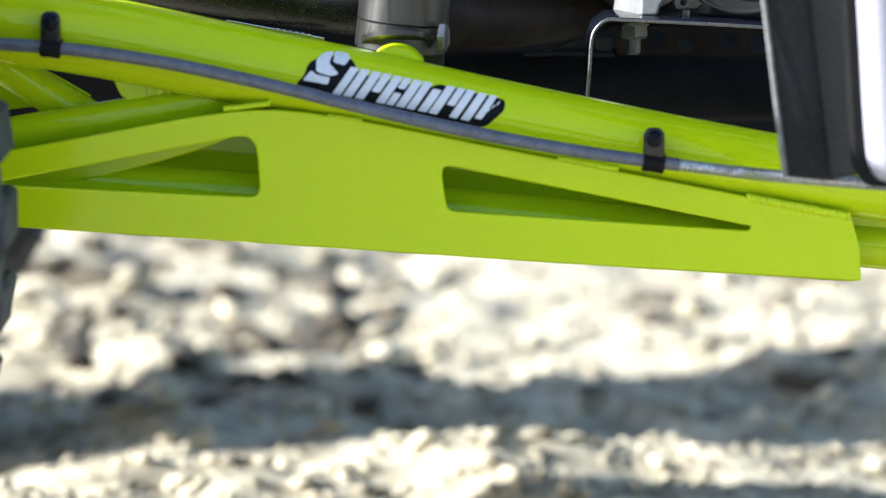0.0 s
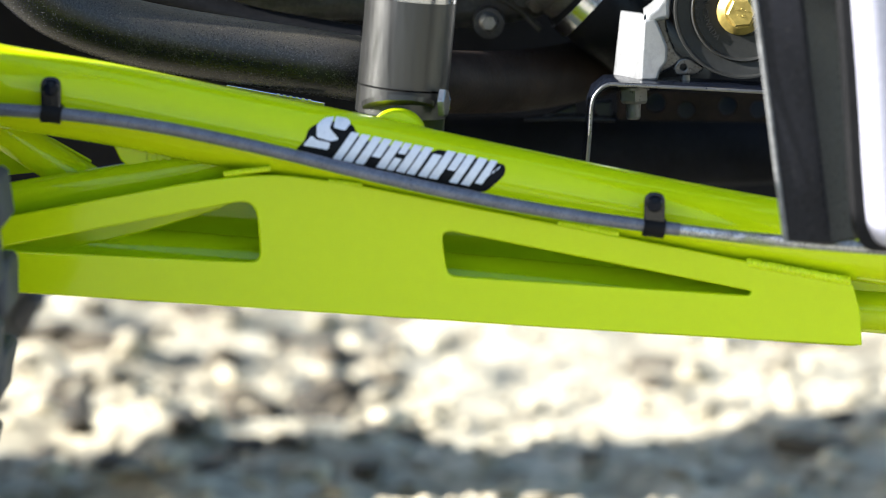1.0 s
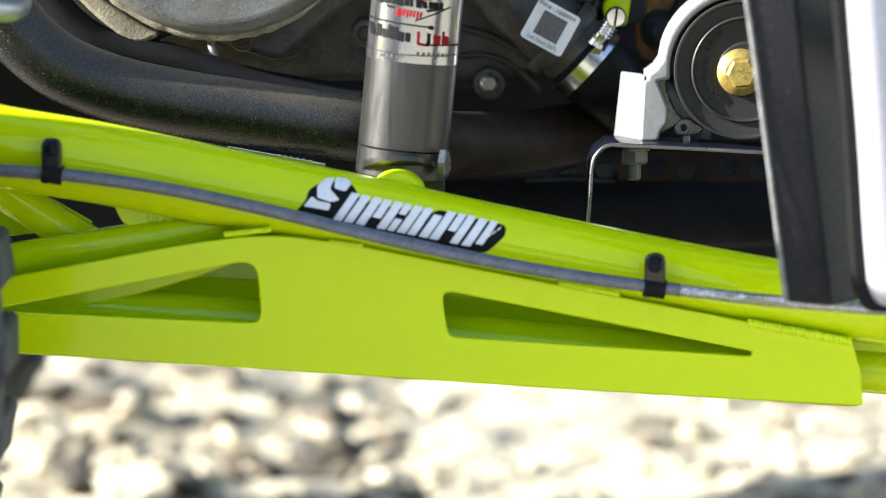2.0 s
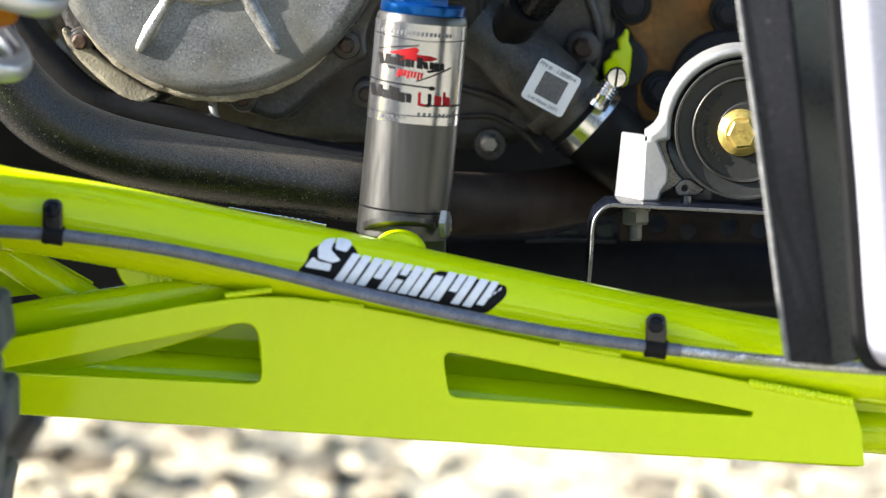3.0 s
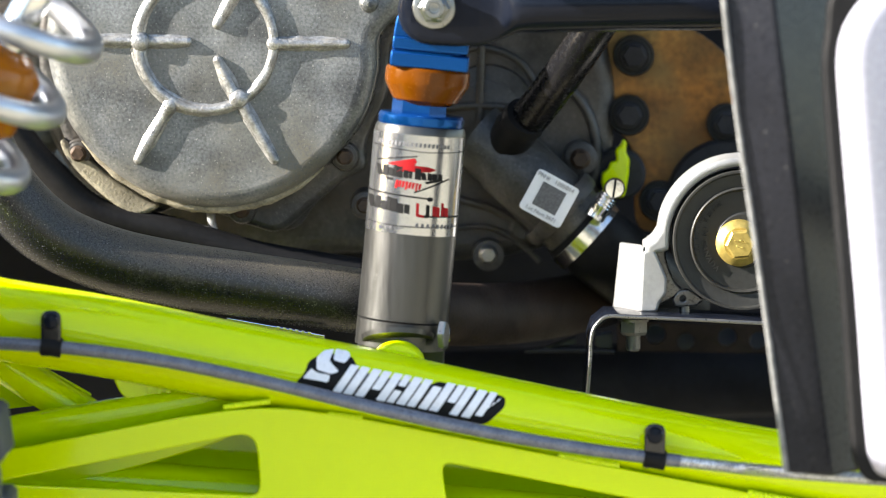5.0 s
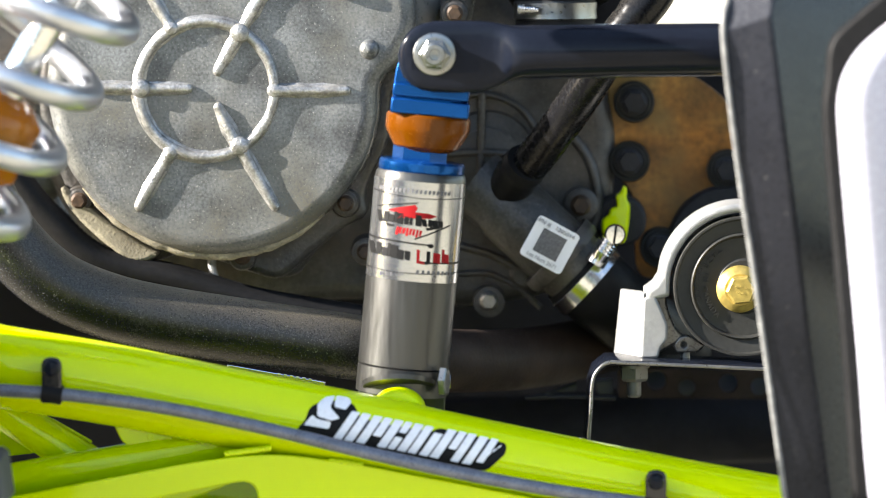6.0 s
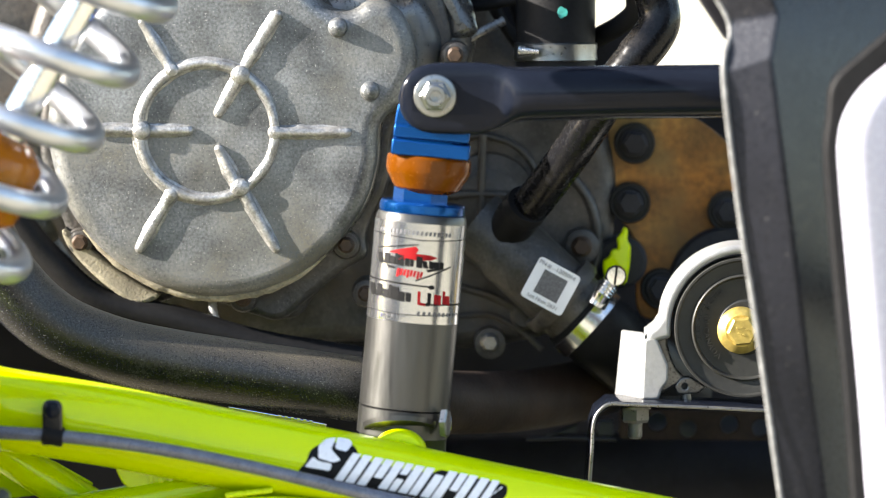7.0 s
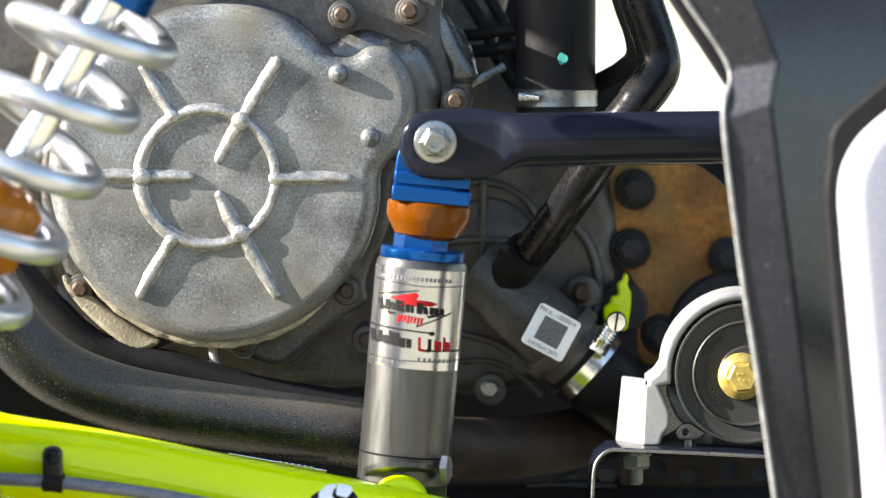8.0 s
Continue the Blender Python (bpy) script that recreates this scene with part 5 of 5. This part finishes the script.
cb = Vector((-0.0075, 0.076, 0.556))
part("clevis_base", block(cb + Vector((0, 0, -0.0078)), (0.0491, 0.05, 0.01), 0.0015, (0, tilt, 0)), BLUE, link)
part("clevis_step", block(cb + Vector((0.0007, -0.002, 0.0021)), (0.0476, 0.044, 0.0085), 0.0015, (0, tilt, 0)), BLUE, link)
part("clevis_ear", slab([fillet([(-0.0316, 0.5494), (-0.0288, 0.574), (-0.022, 0.589), (-0.003, 0.597), (0.0148, 0.5875), (0.0175, 0.5492)], 0.012)], 0.056, 0.012, 0.0012), BLUE, link)
# lower end: scalloped collar, fork cheeks and pin
part("fork_cheek", slab([fillet([(-0.0541, 0.3551), (-0.0532, 0.3816), (-0.0511, 0.3861), (-0.0301, 0.3769), (-0.0056, 0.3849), (0.0028, 0.3796), (0.0013, 0.3514)], 0.003)], 0.094, 0.016, 0.0012), GUNMETAL, link)
part("scallop", turn([(0.0231, 0), (0.0224, 0.003), (0, 0.004)], (-0.0276, 0.058, 0.3758), (0, -0.35, -1), 40), GUNMETAL, link)
part("pin", bar([(-0.0306, 0.07, 0.3752), (0.005, 0.07, 0.3751)], 0.005, 18), CHROME, link)
bm = bmesh.new()
hexhead(bm, (-0.0007, 0.05, 0.377), (1, -0.25, 0), 0.0164, 0.0039, 6)
part("pin_nut", bm, NICKEL, link, "bright zinc pin nut", sharp=25)

# ---- sway bar ----
sway = thing("sway_bar", "satin black sway-bar arm with a flattened bolted end", "sway bar")
def loft_bar(sections, y, seg=48):
    """A bar along x whose rounded section changes: x, z, half height, half depth, squareness."""
    bm = bmesh.new()
    rings = []
    for x, z, high, wide, n in sections:
        ring = []
        for k in range(seg):
            a = 2 * math.pi * k / seg
            c, d = math.cos(a), math.sin(a)
            ring.append(bm.verts.new((x, y + math.copysign(abs(c) ** (2 / n), c) * wide, z + math.copysign(abs(d) ** (2 / n), d) * high)))
        rings.append(ring)
    for r, q in zip(rings, rings[1:]):
        for k in range(seg):
            bm.faces.new((r[k], r[(k + 1) % seg], q[(k + 1) % seg], q[k]))
    bm.faces.new(rings[0])
    bm.faces.new(rings[-1][::-1])
    bmesh.ops.recalc_face_normals(bm, faces=bm.faces)
    return bm


part("bar", loft_bar([(-0.0273, 0.5804, 0.0021, 0.0020, 2.5), (-0.0262, 0.5800, 0.0066, 0.0055, 3.0), (-0.0238, 0.5800, 0.0123, 0.0075, 4.0), (-0.0188, 0.5803, 0.0176, 0.0085, 5.0), (-0.0125, 0.5803, 0.0207, 0.0085, 5.0), (-0.0048, 0.5804, 0.0221, 0.0085, 5.0), (0.0093, 0.5802, 0.0225, 0.0085, 5.0), (0.0233, 0.5805, 0.0221, 0.0085, 5.0), (0.0310, 0.5809, 0.0208, 0.0088, 5.0), (0.0360, 0.5815, 0.0196, 0.0095, 4.0), (0.0402, 0.5818, 0.0185, 0.0125, 3.0), (0.0444, 0.5823, 0.0176, 0.0155, 2.4), (0.0493, 0.5827, 0.0171, 0.0165, 2.1), (0.0584, 0.5828, 0.0171, 0.0169, 2.0), (0.1111, 0.5836, 0.0166, 0.0169, 2.0), (0.1777, 0.5843, 0.0166, 0.0169, 2.0), (0.2374, 0.5852, 0.0166, 0.0169, 2.0)], 0.046), SATIN, sway, "black bar forged flat round its bolt hole", sharp=55)
bp = Vector((-0.0045, 0.0385, 0.5820))
part("washer", turn([(0.0134, -0.002), (0.0134, 0.0014), (0.0128, 0.0022), (0.0104, 0.0028), (0, 0.0028)], bp, (0, -1, 0), 48), NICKEL, sway, "bright zinc washer", sharp=25)
bm = bmesh.new()
hexhead(bm, bp + Vector((0, -0.0026, 0)), (0, -1, 0), 0.0172, 0.0062, 12)
part("nut", bm, NICKEL, sway, "bright zinc lock nut", sharp=25)
part("bolt_end", turn([(0.0074, 0.008), (0.0071, 0.0102), (0.006, 0.0112), (0.0036, 0.0112), (0.0032, 0.0098), (0, 0.0096)], bp, (0, -1, 0), 36), NICKEL, sway, "bright domed bolt end", sharp=30)

# ---- coil-over shock ----
coil = thing("coil_over_shock", "coil-over shock with a silver spring and orange bump stop", "shock absorber")
ca, cb2 = Vector((-0.1917, -0.062, 0.6772)), Vector((-0.2981, -0.062, 0.4924))
down = (cb2 - ca).normalized()
sidev = Vector((0, 1, 0)).cross(down).normalized()
if sidev.x < 0:
    sidev = -sidev
RC, PITCH = 0.0436, 0.0443
hel = []
start = -1.52
for k in range(0, 322):
    n = k / 48
    a = 2 * math.pi * n
    hel.append(ca + down * PITCH * (start + n) + (sidev * math.cos(a) + Vector((0, -1, 0)) * math.sin(a)) * RC)
part("spring", sweep(bmesh.new(), hel, 0.0077, 18), SPRINGM, coil, "bright silver coil spring")
part("shaft", bar([ca - down * 0.05, cb2], 0.0104, 28), CHROME, coil)
part("bump_stop", turn([(0.0168, 0), (0.0285, 0.01), (0.0295, 0.03), (0.0295, 0.045), (0.0201, 0.055)], ca + down * 0.1325, down, 40), LIT_ORANGE, coil, "orange urethane bump stop with sunlight put into its colour", sharp=50)
part("shock_body", turn([(0.0201, 0), (0.0201, 0.2)], ca + down * 0.1811, down, 40), GUNMETAL, coil)
part("spring_seat", turn([(0.0235, 0), (0.0235, -0.03), (0.0369, -0.03), (0.0369, -0.045)], ca + down * 0.0084, down, 40), BLUE, coil, "blue anodised spring seat")

# ---- body panels ----
def fold_panel(rows, thick):
    """A folded sheet from rows of points, each row running across it."""
    bm = bmesh.new()
    vs = [[bm.verts.new(p) for p in r] for r in rows]
    for r, s in zip(vs, vs[1:]):
        for a, b, c, d in zip(r, r[1:], s[1:], s):
            bm.faces.new((a, b, c, d))
    bmesh.ops.recalc_face_normals(bm, faces=bm.faces)
    if sum(f.normal.y for f in bm.faces) > 0:
        bmesh.ops.reverse_faces(bm, faces=bm.faces)
    bmesh.ops.solidify(bm, geom=bm.faces[:], thickness=thick)
    bmesh.ops.bevel(bm, geom=[e for e in bm.edges if e.calc_face_angle(0) > 0.25], offset=0.002, segments=2, profile=0.5, affect="EDGES")
    return bm


fender = thing("fender", "black scuffed plastic fender panel, folded along its height", "fender")
rows = [
    [(0.1174, -0.099, 0.7075), (0.1649, -0.106, 0.7074), (0.2381, -0.0144, 0.7095), (0.3269, 0.089, 0.7118)],
    [(0.142, -0.099, 0.6682), (0.182, -0.106, 0.6681), (0.2396, -0.0341, 0.6684), (0.3239, 0.0646, 0.6689)],
    [(0.1675, -0.096, 0.6281), (0.1956, -0.101, 0.6332), (0.2344, -0.0526, 0.6347), (0.3221, 0.0508, 0.6338)],
    [(0.1631, -0.112, 0.5989), (0.19, -0.117, 0.6078), (0.2296, -0.0672, 0.6048), (0.2803, -0.0061, 0.6034)],
    [(0.1721, -0.112, 0.5209), (0.2014, -0.115, 0.5205), (0.2307, -0.0783, 0.5183), (0.2476, -0.0577, 0.517)],
    [(0.1821, -0.112, 0.455), (0.2095, -0.113, 0.4544), (0.2359, -0.0801, 0.4515), (0.2506, -0.0622, 0.4499)],
    [(0.1889, -0.111, 0.4085), (0.2157, -0.111, 0.4079), (0.2392, -0.0819, 0.4047), (0.2519, -0.0664, 0.403)],
    [(0.2018, -0.114, 0.3139), (0.2296, -0.109, 0.3109), (0.2425, -0.093, 0.3116), (0.2479, -0.0864, 0.3106)],
]
part("panel", fold_panel(rows, 0.004), FENDER, fender, sharp=12)
part("inner_lip", slab([[(0.1097, 0.7088), (0.1351, 0.6686), (0.1686, 0.6176), (0.1834, 0.6182), (0.1498, 0.7086)]], -0.06, 0.02, 0.002), NIGHT, fender)
part("rolled_edge", bar([r[0] for r in rows], 0.0017, 12), EDGE, fender, "pale grey outer edge, sunlit rim put into its colour")
white_out = [(0.2954, 0.6415), (0.253, 0.6063), (0.2343, 0.5902), (0.2253, 0.5741), (0.2227, 0.558), (0.2247, 0.5289), (0.2313, 0.4575), (0.236, 0.4087), (0.2396, 0.3569), (0.2428, 0.3257), (0.2493, 0.3148), (0.2999, 0.3124)]
quarter = thing("quarter_panel", "glossy white plastic body side panel with black edging", "body panel")
skin = slab([fillet(white_out, 0.03)], -0.155, 0.03, 0.012, 5)
skin.transform(pose(0.2305, -0.155, 0, 0, 0, 13) @ pose(-0.223, 0.155, 0))
part("outer_skin", skin, WHITE, quarter, sharp=70)
part("edging", slab([fillet([(x - (0.012 if k < 3 else 0.0035), z + (0.004 if k < 3 else -0.003 if z < 0.35 else 0)) for k, (x, z) in enumerate(white_out)], 0.03)], -0.138, 0.02, 0.002), RUBBER, quarter)

part("mounting_tab", block((0.36, -0.1, 0.5), (0.03, 0.05, 0.05), 0.003), DARK, quarter)

# ---- rear wheel ----
wheel = thing("rear_wheel", "large off-road rear wheel with a dusty knobbly tyre", "wheel")
TR = 0.393
ex, ey, ez = (-0.2488, -0.205, 0.3369)
wc = Vector((ex - TR, -0.205, 0.29))
part("tyre_carcass", turn([(0.16, -0.11), (0.23, -0.13), (0.335, -0.125), (0.376, -0.108), (0.385, -0.06), (0.386, 0), (0.385, 0.06), (0.376, 0.108), (0.335, 0.125), (0.23, 0.13), (0.16, 0.11)], wc, (0, 1, 0), 96), TYRE, wheel, sharp=60)
lug_bm = bmesh.new()
bmesh.ops.create_cube(lug_bm, size=1, matrix=Matrix.Diagonal((0.014, 0.07, 0.031, 1)))
bmesh.ops.bevel(lug_bm, geom=lug_bm.edges[:], offset=0.003, segments=1, affect="EDGES")
first = part("tread_lug", lug_bm, TYRE, wheel)
for k in range(48):
    for off in (-0.075, 0.0, 0.075):
        turned_by = 2 * math.pi * k / 48 + (0.07 if off == 0 else 0)
        lug_ob = first if k == 0 and off < 0 else new("tread_lug", first.data)
        lug_ob.parent = wheel
        lug_ob.matrix_local = Matrix.Translation(wc) @ Matrix.Rotation(turned_by, 4, "Y") @ Matrix.Translation((0.3845, off, 0))
part("rim", turn([(0.05, -0.09), (0.14, -0.09), (0.162, -0.115), (0.166, -0.11), (0.155, 0.11), (0.05, 0.13)], wc, (0, 1, 0), 64), SATIN, wheel)
other = copy_thing(wheel, pose(-0.045, 1.22, 0))
tagged(other, "far-side off-road rear wheel in shadow", "wheel")
